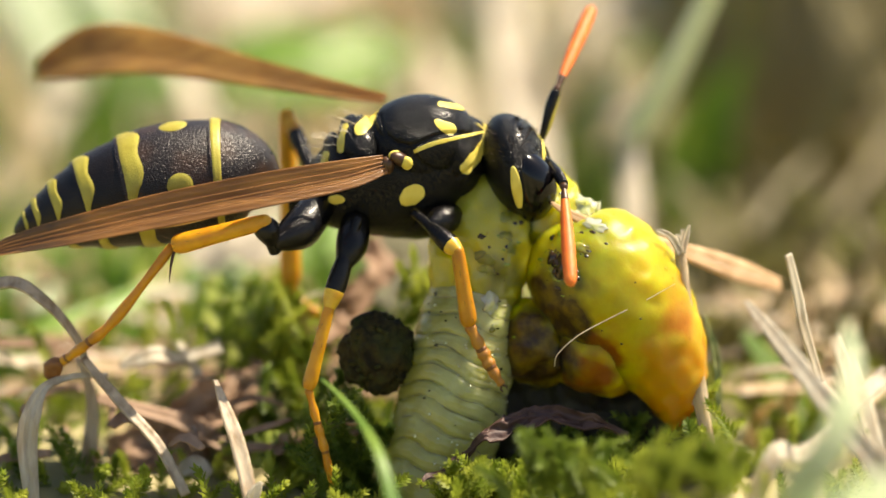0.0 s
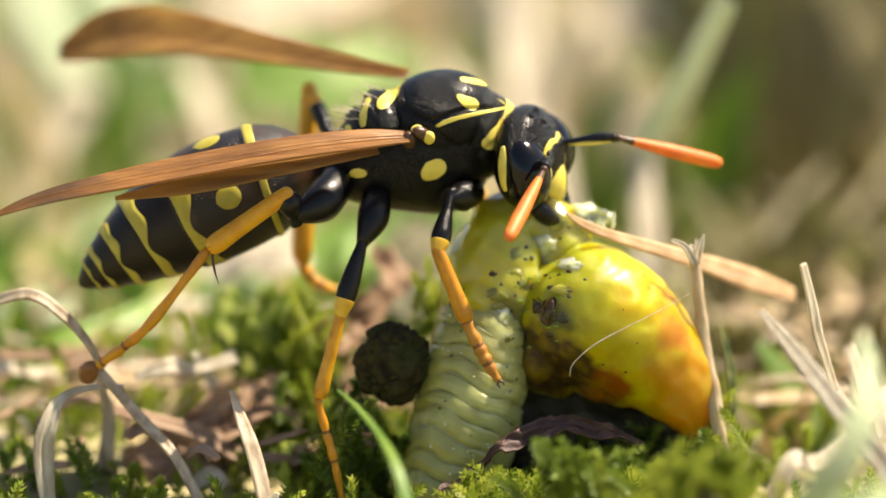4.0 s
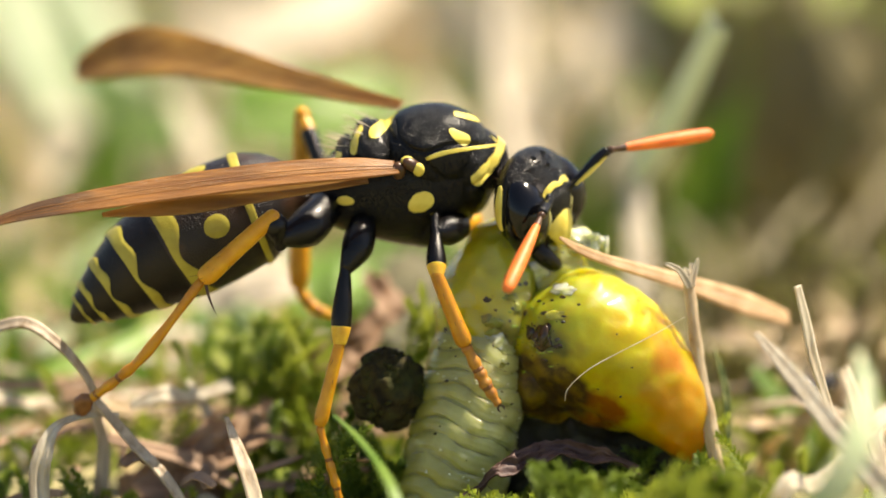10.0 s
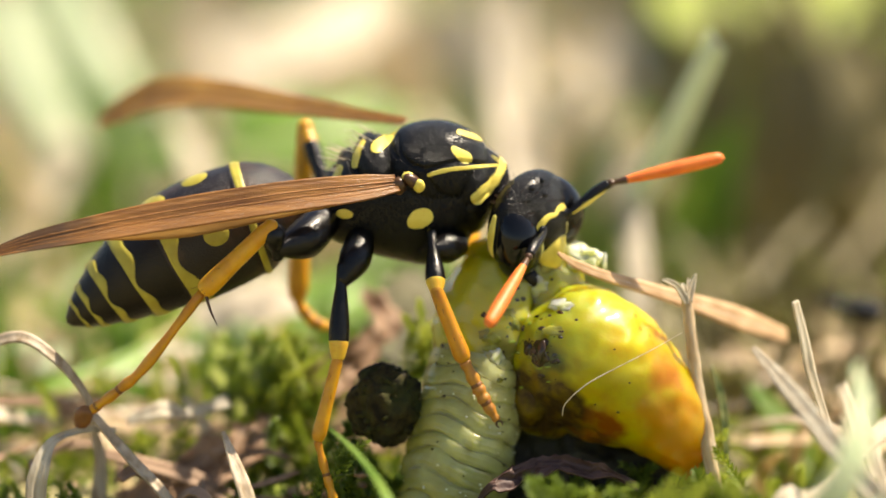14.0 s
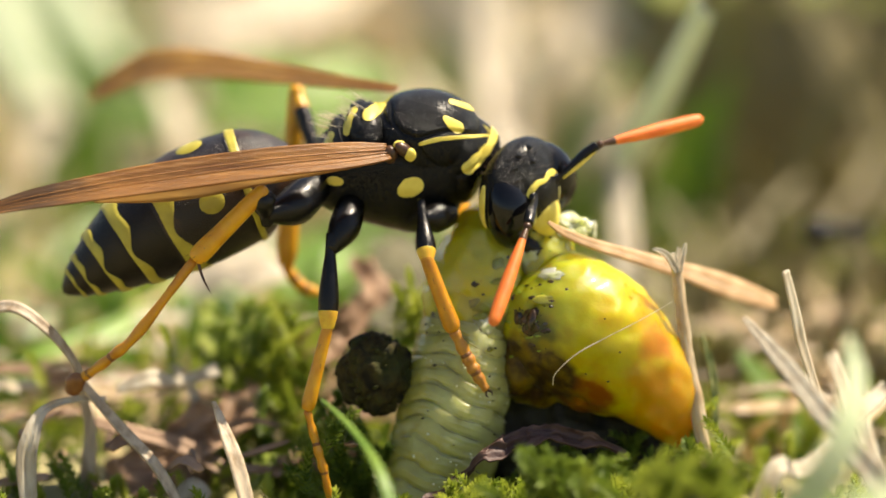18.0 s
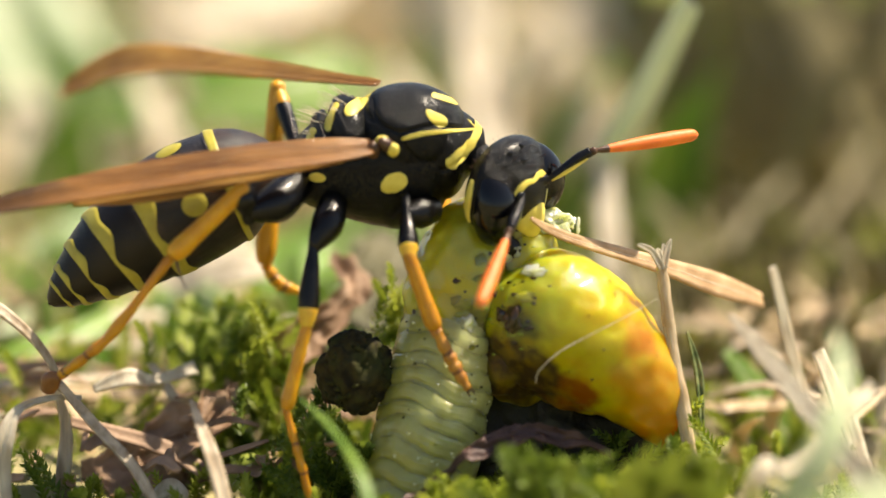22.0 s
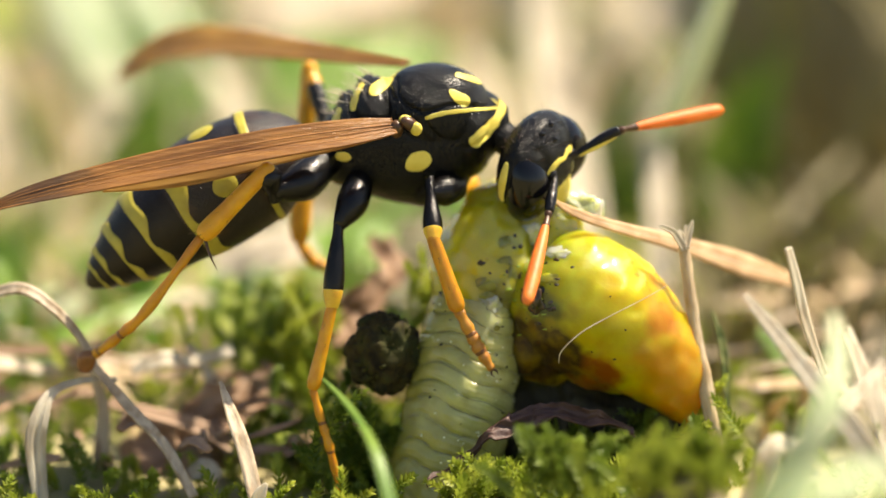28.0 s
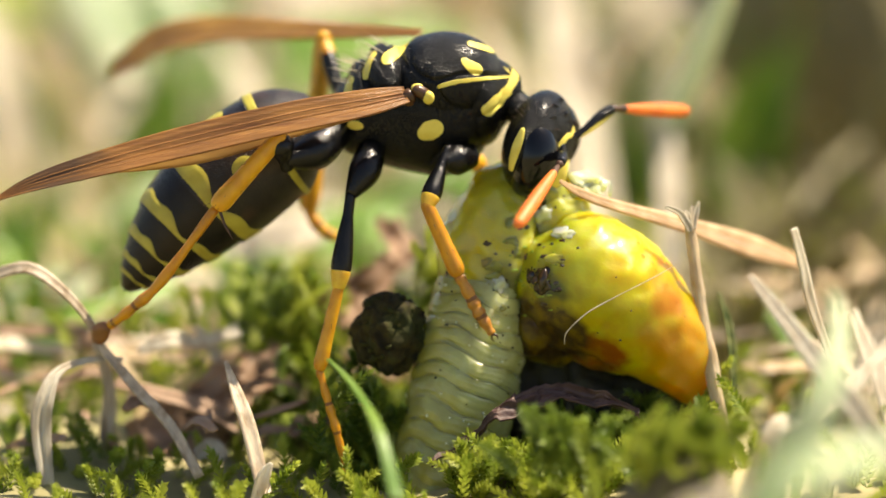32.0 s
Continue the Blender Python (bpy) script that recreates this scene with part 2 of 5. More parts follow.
FRASS = mat("dark_pellet", (0.012, 0.010, 0.006), (0.060, 0.048, 0.014), 2.6, 0.85, 0.6, 16, spec=0.2, bdist=0.04, cloud=(1.4, (0.03, 0.042, 0.010), 0.8))
# near-black colour that paints the shade under the gut sac
SHADELUMP = mat("shade_lump", (0.018, 0.012, 0.008), (0.045, 0.040, 0.014), 1.0, 0.7, 0.9, 6, bdist=0.08)
STRAW = mat("dry_straw", (0.82, 0.66, 0.43), (0.58, 0.42, 0.24), 1.8, 0.55, 0.8, 8, stretch=(2, 2, 0.35), translucent=0.3, per_object=0.15)
TANSTRAW = mat("tan_straw", (0.78, 0.53, 0.30), (0.56, 0.35, 0.18), 1.8, 0.5, 0.8, 8, stretch=(1.2, 1.2, 1.2), translucent=0.25, cloud=(1.0, (0.42, 0.25, 0.11), 0.6))
STRAWPALE = mat("pale_straw", (0.84, 0.77, 0.62), (0.58, 0.46, 0.31), 1.6, 0.55, 0.9, 7, stretch=(2.2, 2.2, 0.4), stops=(.4, .72), translucent=0.35, per_object=0.15)
GREY = mat("grey_dead_grass", (0.76, 0.64, 0.48), (0.44, 0.32, 0.20), 1.8, 0.5, 0.8, 8, stretch=(2, 2, 0.4), stops=(.4, .68), translucent=0.3, per_object=0.15)
BUD = mat("dark_bud", (0.05, 0.09, 0.018), (0.30, 0.34, 0.14), 2.5, 0.5, 0.6, 10, translucent=0.1)
GREEN = mat("green_grass", (0.16, 0.32, 0.045), (0.30, 0.46, 0.08), 0.6, 0.38, 0.3, 8, translucent=0.35, per_object=0.25)
PALEGREEN = mat("pale_green_grass", (0.52, 0.66, 0.36), (0.66, 0.74, 0.48), 0.6, 0.42, 0.3, 8, translucent=0.4, per_object=0.15)
LIME = mat("lime_leaf", (0.42, 0.52, 0.09), (0.54, 0.60, 0.15), 0.4, 0.45, 0.3, 6, translucent=0.4)
MINT = mat("mint_grass", (0.58, 0.66, 0.50), (0.68, 0.74, 0.58), 0.6, 0.42, 0.3, 8, translucent=0.3)
OLIVE = mat("olive_grass", (0.30, 0.26, 0.11), (0.42, 0.35, 0.17), 0.5, 0.5, 0.3, 8, translucent=0.35, per_object=0.25)
MOSS = mat("moss", (0.19, 0.27, 0.022), (0.46, 0.50, 0.075), 1.2, 0.5, 0.4, 10, translucent=0.5)
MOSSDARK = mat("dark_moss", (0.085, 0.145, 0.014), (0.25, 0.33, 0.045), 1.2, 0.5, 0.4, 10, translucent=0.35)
DEADLEAF = mat("dead_leaf", (0.52, 0.34, 0.22), (0.28, 0.16, 0.09), 1.2, 0.6, 0.9, 8, translucent=0.25)
PURPLE = mat("purple_brown_leaf", (0.055, 0.024, 0.020), (0.11, 0.055, 0.040), 2, 0.6, 0.9, 8)
# soil of the hummock, and the dark of the shaded gap far right
SOILSHADE = mat("soil_and_shade", (0.11, 0.088, 0.046), (0.22, 0.175, 0.095), 0.3, 0.9, 0.8, 3)
WITHERED = mat("withered_leaf", (0.10, 0.095, 0.045), (0.17, 0.15, 0.075), 0.6, 0.6, 0.5, 6, translucent=0.15)
SOIL = mat("soil_litter", (0.13, 0.13, 0.045), (0.40, 0.34, 0.17), 0.16, 0.85, 0.8, 2)


# ---- mesh helpers (millimetres) ----
PIVOT = {}


def mesh_of(name, bm, pivot, material):
    for v in bm.verts:
        v.co = (v.co - Vector(pivot)) * MM
    bmesh.ops.recalc_face_normals(bm, faces=bm.faces)
    for f in bm.faces:
        f.smooth = True
    me = bpy.data.meshes.new(name)
    bm.to_mesh(me)
    bm.free()
    me.materials.append(material)
    return me


def thing(name, pivot, label, category, group="", kind=""):
    ob = new(name)
    ob.empty_display_size = MM
    ob.location = Vector(pivot) * MM
    PIVOT[ob] = Vector(pivot)
    return tagged(ob, label, category, group, kind)


def part(name, bm, material, parent, label="", pivot=None):
    pv = Vector(pivot) if pivot is not None else sum((v.co for v in bm.verts), Vector()) / len(bm.verts)
    ob = new(name, mesh_of(name, bm, pv, material))
    ob.parent = parent
    ob.location = (pv - PIVOT[parent]) * MM
    PIVOT[ob] = pv
    return tagged(ob, label)


def solid(name, bm, material, label, category, group="", kind=""):
    low = min(bm.verts, key=lambda v: v.co.z).co.copy()
    ob = new(name, mesh_of(name, bm, low, material))
    ob.location = low * MM
    PIVOT[ob] = low
    return tagged(ob, label, category, group, kind)


def rings(bm, loops, caps=True, closed=True):
    rows = [[bm.verts.new(p) for p in loop] for loop in loops]
    n = len(rows[0])
    for a, b in zip(rows, rows[1:]):
        for i in range(n if closed else n - 1):
            bm.faces.new((a[i], a[(i + 1) % n], b[(i + 1) % n], b[i]))
    if caps:
        for row in (rows[0], rows[-1]):
            mid = bm.verts.new(sum((v.co for v in row), Vector()) / n)
            for i in range(n):
                bm.faces.new((row[i], row[(i + 1) % n], mid))
    return bm


def smooth_line(keys, steps=5):
    """Catmull-Rom through rows of numbers."""
    k = [np.array(r, float) for r in keys]
    out = []
    for i in range(len(k) - 1):
        p0, p1, p2, p3 = k[max(i - 1, 0)], k[i], k[i + 1], k[min(i + 2, len(k) - 1)]
        for j in range(steps):
            t = j / steps
            out.append(0.5 * (2 * p1 + (p2 - p0) * t + (2 * p0 - 5 * p1 + 4 * p2 - p3) * t * t + (3 * p1 - p0 - 3 * p2 + p3) * t ** 3))
    return out + [k[-1]]


def frames_along(points, hint=(0, 0, 1)):
    pts = [Vector(p) for p in points]
    out, up = [], Vector(hint)
    for i, p in enumerate(pts):
        d = (pts[min(i + 1, len(pts) - 1)] - pts[max(i - 1, 0)]).normalized()
        side = d.cross(up)
        side = side.normalized() if side.length > 1e-6 else d.orthogonal().normalized()
        up = side.cross(d).normalized()
        out.append((p, d, side, up))
    return out


def tube(points, radii, n=12, steps=5, rough=0.0, wave=None, squash=1.0, hint=(0.3, 0.9, 0.3), bm=None):
    keys = [(*p, r) for p, r in zip(points, radii)]
    line = smooth_line(keys, steps)
    loops = []
    for j, ((p, d, s, u), row) in enumerate(zip(frames_along([r[:3] for r in line], hint), line)):
        r = max(row[3], 0.004)
        loop = []
        for i in range(n):
            a = 2 * math.pi * i / n
            k = r * (wave(j / (len(line) - 1), a) if wave else 1)
            q = p + s * math.cos(a) * k + u * math.sin(a) * k * squash
            if rough:
                q += noise.noise_vector(q * 2.3) * rough
            loop.append(q)
        loops.append(loop)
    return rings(bm or bmesh.new(), loops)


def blob(center, size, axes=None, sub=3, rough=0.0, freq=1.0, bm=None):
    """A rounded lump; axes: three unit directions for the three half sizes."""
    bm = bm or bmesh.new()
    m = Matrix([Vector(a) for a in axes]).transposed() if axes else Matrix.Identity(3)
    got = bmesh.ops.create_icosphere(bm, subdivisions=sub, radius=1)["verts"]
    for v in got:
        c = v.co.copy()
        q = m @ Vector((c.x * size[0], c.y * size[1], c.z * size[2]))
        if rough:
            q *= 1 + rough * noise.noise((q + Vector(center)) * freq) + rough * 0.5 * noise.noise((q + Vector(center)) * freq * 2.7)
        v.co = q + Vector(center)
    return bm


def blade(points, widths, face=(0, -1, 0.3), thick=0.05, fold=0.25, steps=6, pleats=0, curl=0.0, bm=None, ripple=0.16, crumple=0.0):
    """A grass blade or strip: a keel-folded band with thickness whose broad side looks towards face."""
    line = smooth_line([(*p, w) for p, w in zip(points, widths)], steps)
    loops = []
    fc = Vector(face).normalized()
    pts = [Vector(r[:3]) for r in line]
    for j, row in enumerate(line):
        d = (pts[min(j + 1, len(pts) - 1)] - pts[max(j - 1, 0)]).normalized()
        s = d.cross(fc).normalized()
        nrm = s.cross(d)
        w = max(row[3], 0.02) / 2
        top, bot = [], []
        k = 5 if not pleats else 9 if pleats < 3 else 19
        for i in range(k):
            e = 2 * i / (k - 1) - 1
            lift = -abs(e) * fold * w + curl * w * e * e
            if pleats:
                lift += ripple * w * math.cos(e * math.pi * pleats)
            base = pts[j] + s * e * w - nrm * lift
            if crumple:
                base += noise.noise_vector(base * 1.6) * crumple + noise.noise_vector(base * 4.0) * crumple * .35
            top.append(base + nrm * thick / 2)
            bot.append(base - nrm * thick / 2)
        loops.append(top + bot[::-1])
    return rings(bm or bmesh.new(), loops)


AHEAD = Vector((0, 0.978, -0.208))
UPWARD = Vector((0, 0.208, 0.978))


def mark(surface, points, widths, lift=0.014, steps=14, across=12):
    """A coloured patch laid on a body: a band with rounded ends along points, carried on to the surface."""
    surface.normal_update()
    tree = BVHTree.FromBMesh(surface)
    line = smooth_line([(*p, w) for p, w in zip(points, widths)], steps)
    pts = [Vector(r[:3]) for r in line]
    bm = bmesh.new()
    grid = []
    total = len(line) - 1
    for j, row in enumerate(line):
        d = (pts[min(j + 1, total)] - pts[max(j - 1, 0)]).normalized()
        s = d.cross(AHEAD).normalized()
        far = min((pts[j] - pts[0]).length, (pts[j] - pts[-1]).length)
        k = min(1.0, far / (row[3] * .55))
        w = row[3] / 2 * max(0.05, math.sqrt(1 - (1 - k) ** 2)) * (1 + .18 * noise.noise(pts[j] * 5.0))
        col = []
        for i in range(across + 1):
            p = pts[j] + s * w * (2 * i / across - 1) - AHEAD * 6
            hit, nor, _, _ = tree.ray_cast(p, AHEAD)
            if hit is None:
                hit, nor, _, _ = tree.find_nearest(p + AHEAD * 6)
            if nor.dot(AHEAD) > 0:
                nor = -nor
            edge = 0.5 if i in (0, across) or j in (0, total) else 1.0
            col.append(bm.verts.new(hit + nor * lift * edge))
        grid.append(col)
    for a, b in zip(grid, grid[1:]):
        for i in range(across):
            bm.faces.new((a[i], a[i + 1], b[i + 1], b[i]))
    return bm


# ---- the ground: one uneven sheet of soil and litter out to the horizon ----
def ground():
    bm = bmesh.new()
    xs = [-60000, -9000, -1500, -300, -120] + [-60 + 2 * i for i in range(61)] + [120, 300, 1500, 9000, 60000]
    ys = [-60000, -9000, -1500, -400, -160, -60] + [-20 + 2 * i for i in range(61)] + [160, 400, 1500, 9000, 60000]
    grid = []
    for y in ys:
        row = []
        for x in xs:
            near = math.exp(-(x * x + y * y) / 9000)
            z = near * (1.0 * noise.noise(Vector((x, y, 0)) * 0.12) + 0.5 * noise.noise(Vector((x, y, 3)) * 0.4))
            row.append(bm.verts.new((x, y, z)))
        grid.append(row)
    for a, b in zip(grid, grid[1:]):
        for i in range(len(a) - 1):
            bm.faces.new((a[i], a[i + 1], b[i + 1], b[i]))
    ob = new("ground", mesh_of("ground", bm, (0, 0, 0), SOIL))
    return tagged(ob, "brown meadow soil with plant litter", "ground", kind="structure")


ground()

# ---- the wasp ----
FWD = Vector((0.991, 0.109, 0.080))
SIDE = Vector((-0.131, 0.920, 0.369))
SIDE = (SIDE - FWD * SIDE.dot(FWD)).normalized()
DORSAL = FWD.cross(SIDE)
CHEST = Vector((-0.70, 1.03, 9.16))
wasp = thing("wasp", CHEST, "black and yellow paper wasp feeding on a torn caterpillar", "wasp")


def trunk(stations, n=36):
    loops = []
    for s, w, h, cz in smooth_line(stations, 4):
        loops.append([CHEST + FWD * s + SIDE * (w * math.cos(2 * math.pi * i / n)) + DORSAL * (cz + h * math.sin(2 * math.pi * i / n)) for i in range(n)])
    return rings(bmesh.new(), loops)


THORAX = [(-2.55, .42, .42, -.40), (-2.25, .95, .85, -.28), (-1.7, 1.25, 1.2, -.2), (-.9, 1.42, 1.5, -.25), (0, 1.5, 1.72, -.3),
          (.8, 1.42, 1.6, -.25), (1.5, 1.15, 1.3, 0), (2.0, .9, 1.0, .12), (2.35, .62, .68, .18), (2.6, .4, .4, .15)]
TRIAD = (FWD, SIDE, DORSAL)
PLATES = {"back_plate": ((.55, 0, .74), (1.58, 1.30, 1.22)), "collar_plate": ((1.5, 0, .12), (.72, 1.28, 1.42)), "shield_plate": ((-1.0, 0, 1.14), (.58, 1.02, .54)),
          "rear_plate": ((-1.6, 0, .62), (.42, 1.0, .66)), "flank_plate": ((.35, 0, -.82), (1.35, 1.50, 1.20))}


SEAMS = (((-1.08, 10.62), (-0.96, 10.06), (-0.36, 9.73), (0.46, 9.96), (1.30, 9.93), (1.51, 10.15), (1.40, 10.48), (1.13, 10.70)), ((-0.99, 11.07), (-1.25, 10.68), (-1.29, 10.35), (-1.08, 10.03)),
         ((-1.62, 10.89), (-1.87, 10.42), (-1.83, 10.10)), ((-0.32, 9.64), (-0.15, 9.28), (0.39, 8.90), (0.77, 8.80)), ((1.64, 9.73), (1.30, 9.10), (0.80, 8.77)),
         ((-0.78, 9.10), (-0.24, 8.77), (-0.08, 8.19), (-0.45, 7.60)), ((-2.19, 10.48), (-2.37, 9.94), (-2.19, 9.55)))


def grooved(bm, core, depth=0.075, width=0.055):
    """Presses the sutures between the plates of the body into a surface."""
    co = np.array([v.co for v in bm.verts])
    flat = np.stack((co[:, 0], co @ np.array(UPWARD)), 1)
    push = np.zeros(len(co))
    for line in SEAMS:
        pts = np.array(smooth_line(line, 4))
        for a, b in zip(pts, pts[1:]):
            t = np.clip(((flat - a) @ (b - a)) / ((b - a) @ (b - a)), 0, 1)[:, None]
            d = np.linalg.norm(flat - a - (b - a) * t, axis=1)
            push = np.maximum(push, np.exp(-(d / width) ** 2) - 0.35 * np.exp(-((d - width * 2.2) / width) ** 2))
    for v, k in zip(bm.verts, push):
        out = (v.co - core).normalized()
        v.co -= out * (k * depth) - out * 0.012 * noise.noise(v.co * 2.6)
    return bm


def plate(name, bm=None):
    (f, sd, d), size = PLATES[name]
    core = CHEST + FWD * f + SIDE * sd + DORSAL * d
    made = grooved(blob(core, size, TRIAD, 6 if name in ("back_plate", "collar_plate", "flank_plate") else 5), core)
    if bm is None:
        return made
    made.verts.index_update()
    twin = [bm.verts.new(v.co) for v in made.verts]
    for f in made.faces:
        bm.faces.new([twin[v.index] for v in f.verts])
    made.free()
    return bm


chest_surface = trunk(THORAX)
part("thorax", trunk(THORAX), BLACK, wasp, "black finely pitted thorax", CHEST)
for name in PLATES:
    plate(name, chest_surface)
    part(name, plate(name), BLACK, wasp)
for name, pts, w in (
        ("collar_stripe", ((1.56, 0.69, 10.44), (1.70, 0.66, 10.22), (1.68, 0.60, 9.92), (1.50, 0.51, 9.60), (1.20, 0.43, 9.27), (0.93, 0.39, 9.00)), (.12, .17, .20, .24, .32, .40)),
        ("side_stripe", ((-0.30, 0.52, 9.66), (0.24, 0.56, 9.82), (0.92, 0.58, 9.92), (1.60, 0.60, 10.01)), (.10, .12, .10, .06)),
        ("back_spot", ((0.33, 0.69, 10.43), (0.54, 0.65, 10.26), (0.87, 0.61, 10.07)), (.12, .27, .34)),
        ("back_spot", ((0.45, 0.78, 10.85), (0.81, 0.76, 10.76), (1.17, 0.73, 10.65)), (.12, .15, .12)),
        ("flank_spot", ((-0.77, 0.25, 8.36), (-0.48, 0.28, 8.54), (-0.12, 0.32, 8.69)), (.30, .54, .46)),
        ("shield_spot", ((-1.78, 0.65, 10.25), (-1.51, 0.70, 10.50), (-1.20, 0.75, 10.72)), (.28, .32, .18)),
        ("shield_spot", ((-1.51, 0.77, 10.84), (-1.29, 0.79, 10.93), (-1.05, 0.80, 10.99)), (.2, .2, .12)),
        ("rear_stripe", ((-2.23, 0.55, 9.81), (-2.17, 0.64, 10.19), (-1.99, 0.72, 10.57)), (.2, .18, .12)),
        ("rear_spot", ((-2.68, 0.31, 8.64), (-2.47, 0.30, 8.63), (-2.23, 0.30, 8.60)), (.18, .24, .16)),
        ("coxa_spot", ((-3.37, 0.32, 8.72), (-3.28, 0.28, 8.51), (-3.16, 0.23, 8.30)), (.16, .24, .16)),
        ("rear_stripe", ((-2.68, 0.47, 9.39), (-2.68, 0.52, 9.64), (-2.59, 0.57, 9.90)), (.24, .22, .18))):
    part(name, mark(chest_surface, pts, w), YELLOW, wasp, "lemon yellow mark")
tegula = part("tegula", blob((-0.67, -0.70, 9.76), (.30, .18, .17), (FWD * .75 - DORSAL * .66, SIDE, FWD * .66 + DORSAL * .75), 3), BROWN, wasp, "brown wing-base scale with yellow ends")
part("yellow_end", blob((-0.80, -0.68, 9.88), (.17, .13, .12), TRIAD, 3), YELLOW, tegula)
part("yellow_end", blob((-0.50, -0.74, 9.64), (.16, .14, .20), TRIAD, 3), YELLOW, tegula)
part("wing_root", blob((-1.02, -0.66, 9.62), (.2, .2, .26), TRIAD, 3, .2, 3), BROWN, wasp, "dark brown wing hinge")
rnd = random.Random(9)
for k in range(44):
    s0 = CHEST + FWD * rnd.uniform(-2.3, -.6) + DORSAL * rnd.uniform(.3, 1.7) + SIDE * rnd.uniform(-.3, 1.0)
    chest_surface.normal_update()
    if k == 0:
        chest_tree = BVHTree.FromBMesh(chest_surface)
    hit, nor, _, _ = chest_tree.find_nearest(s0 + DORSAL * .6)
    out = (hit - CHEST).normalized() * rnd.uniform(.25, .45) - FWD * .15
    part("hair", tube((hit - out * .1, hit + out * .5, hit + out), (.012, .010, .004), 4, 2), STRAWPALE, wasp)
part("waist", tube(((-2.78, 0.94, 8.72), (-3.24, 0.91, 8.60), (-3.76, 0.91, 8.60)), (.55, .34, .30), 14), SHINY, wasp, "narrow black waist")
part("neck", tube(((1.45, 1.06, 9.31), (1.90, 0.90, 9.03), (2.28, 0.84, 8.74)), (.5, .42, .4), 14), BLACK, wasp)

# abdomen: overlapping plates with yellow bands, hung from a narrow waist
WAIST = Vector((-3.36, 0.89, 8.48))
AXIS = [(*(-3.17, 0.91, 8.49), .22), (*(-3.56, 0.92, 8.55), .42), (*(-4.05, 0.93, 8.57), 1.00), (*(-4.71, 0.89, 8.43), 1.42), (*(-5.56, 0.82, 8.09), 1.58),
        (*(-6.65, 0.71, 7.55), 1.56), (*(-7.79, 0.57, 6.86), 1.32), (*(-8.60, 0.44, 6.28), .98), (*(-9.20, 0.34, 5.82), .62), (*(-9.55, 0.28, 5.54), .34), (*(-9.80, 0.25, 5.34), .03)]
ABLINE = smooth_line(AXIS, 12)
ABFRAMES = frames_along([r[:3] for r in ABLINE], (0, 0.2, 0.98))


def ab_point(e, a, lift=0.0):
    """A point on the abdomen: e along it from 0 to 1, a round it (pi/2 on the back)."""
    k = max(0.0, min(1.0, e)) * (len(ABLINE) - 1)
    i = min(int(k), len(ABLINE) - 2)
    f = k - i
    p = ABFRAMES[i][0].lerp(ABFRAMES[i + 1][0], f)
    s, u = ABFRAMES[i][2].lerp(ABFRAMES[i + 1][2], f), ABFRAMES[i][3].lerp(ABFRAMES[i + 1][3], f)
    r = ABLINE[i][3] * (1 - f) + ABLINE[i + 1][3] * f + lift
    return p + s * r * math.cos(a) + u * r * math.sin(a)


def ab_ring(e0, e1, lift0, lift1, n=40, steps=6, wave=None, caps=False):
    loops = []
    for j in range(steps + 1):
        t = j / steps
        loop = []
        for i in range(n):
            a = 2 * math.pi * i / n
            lo, hi = (e0, e1) if wave is None else (e0 - wave(a), e1)
            edge = 0.25 if wave is not None and j in (0, steps) else 1.0
            loop.append(ab_point(lo + (hi - lo) * t, a, (lift0 + (lift1 - lift0) * t) * edge))
        loops.append(loop)
    return rings(bmesh.new(), loops, caps)


abdomen = part("abdomen", ab_ring(0, 1, 0, 0, steps=60, caps=True), SHINY, wasp, "black and yellow banded abdomen", WAIST)
EDGES = [0.02, 0.352, 0.548, 0.646, 0.735, 0.815, 0.888, 0.97]
for e0, e1 in zip(EDGES, EDGES[1:]):
    part("plate", ab_ring(e0, e1, 0.0, 0.05, steps=8), BROWNBLACK if e0 < .4 else ABBLACK, abdomen)
for e0, e1, amp in ((0.32, 0.35, .0), (0.508, 0.545, .012), (0.612, 0.643, .012), (0.706, 0.732, .012), (0.788, 0.812, .01), (0.862, 0.885, .006)):
    part("yellow_band", ab_ring(e0, e1, 0.06, 0.065, steps=6, n=72,
                                wave=lambda a, k=amp: k * (math.sin(3 * a + .6) + 0.6 * math.sin(7 * a))), ABYELLOW, abdomen, "dull yellow scalloped band")
for a in (0.62 * math.pi, 1.02 * math.pi, 0.30 * math.pi):
    bm = bmesh.new()
    got = [[bm.verts.new(ab_point(0.432 + 0.030 * r * math.cos(t), a + 0.20 * r * math.sin(t), 0.055 if r < 1 else 0.02)) for t in [2 * math.pi * i / 20 for i in range(20)]] for r in (0.05, 0.4, 0.75, 1)]
    for p, q in zip(got, got[1:]):
        for i in range(20):
            bm.faces.new((p[i], p[(i + 1) % 20], q[(i + 1) % 20], q[i]))
    bm.faces.new(got[0])
    part("yellow_spot", bm, ABYELLOW, abdomen, "round yellow spot")

# head
HC = Vector((2.425, 0.669, 8.777))
HL = Vector((0.4773, 0.8640, 0.1602))
HM = Vector((0.1372, 0.1068, -0.9848))
HF = Vector((0.8679, -0.4921, 0.0675))
NECK = Vector((1.75, 0.98, 8.94))


def hp(l, m, f):
    return HC + HL * l + HM * m + HF * f


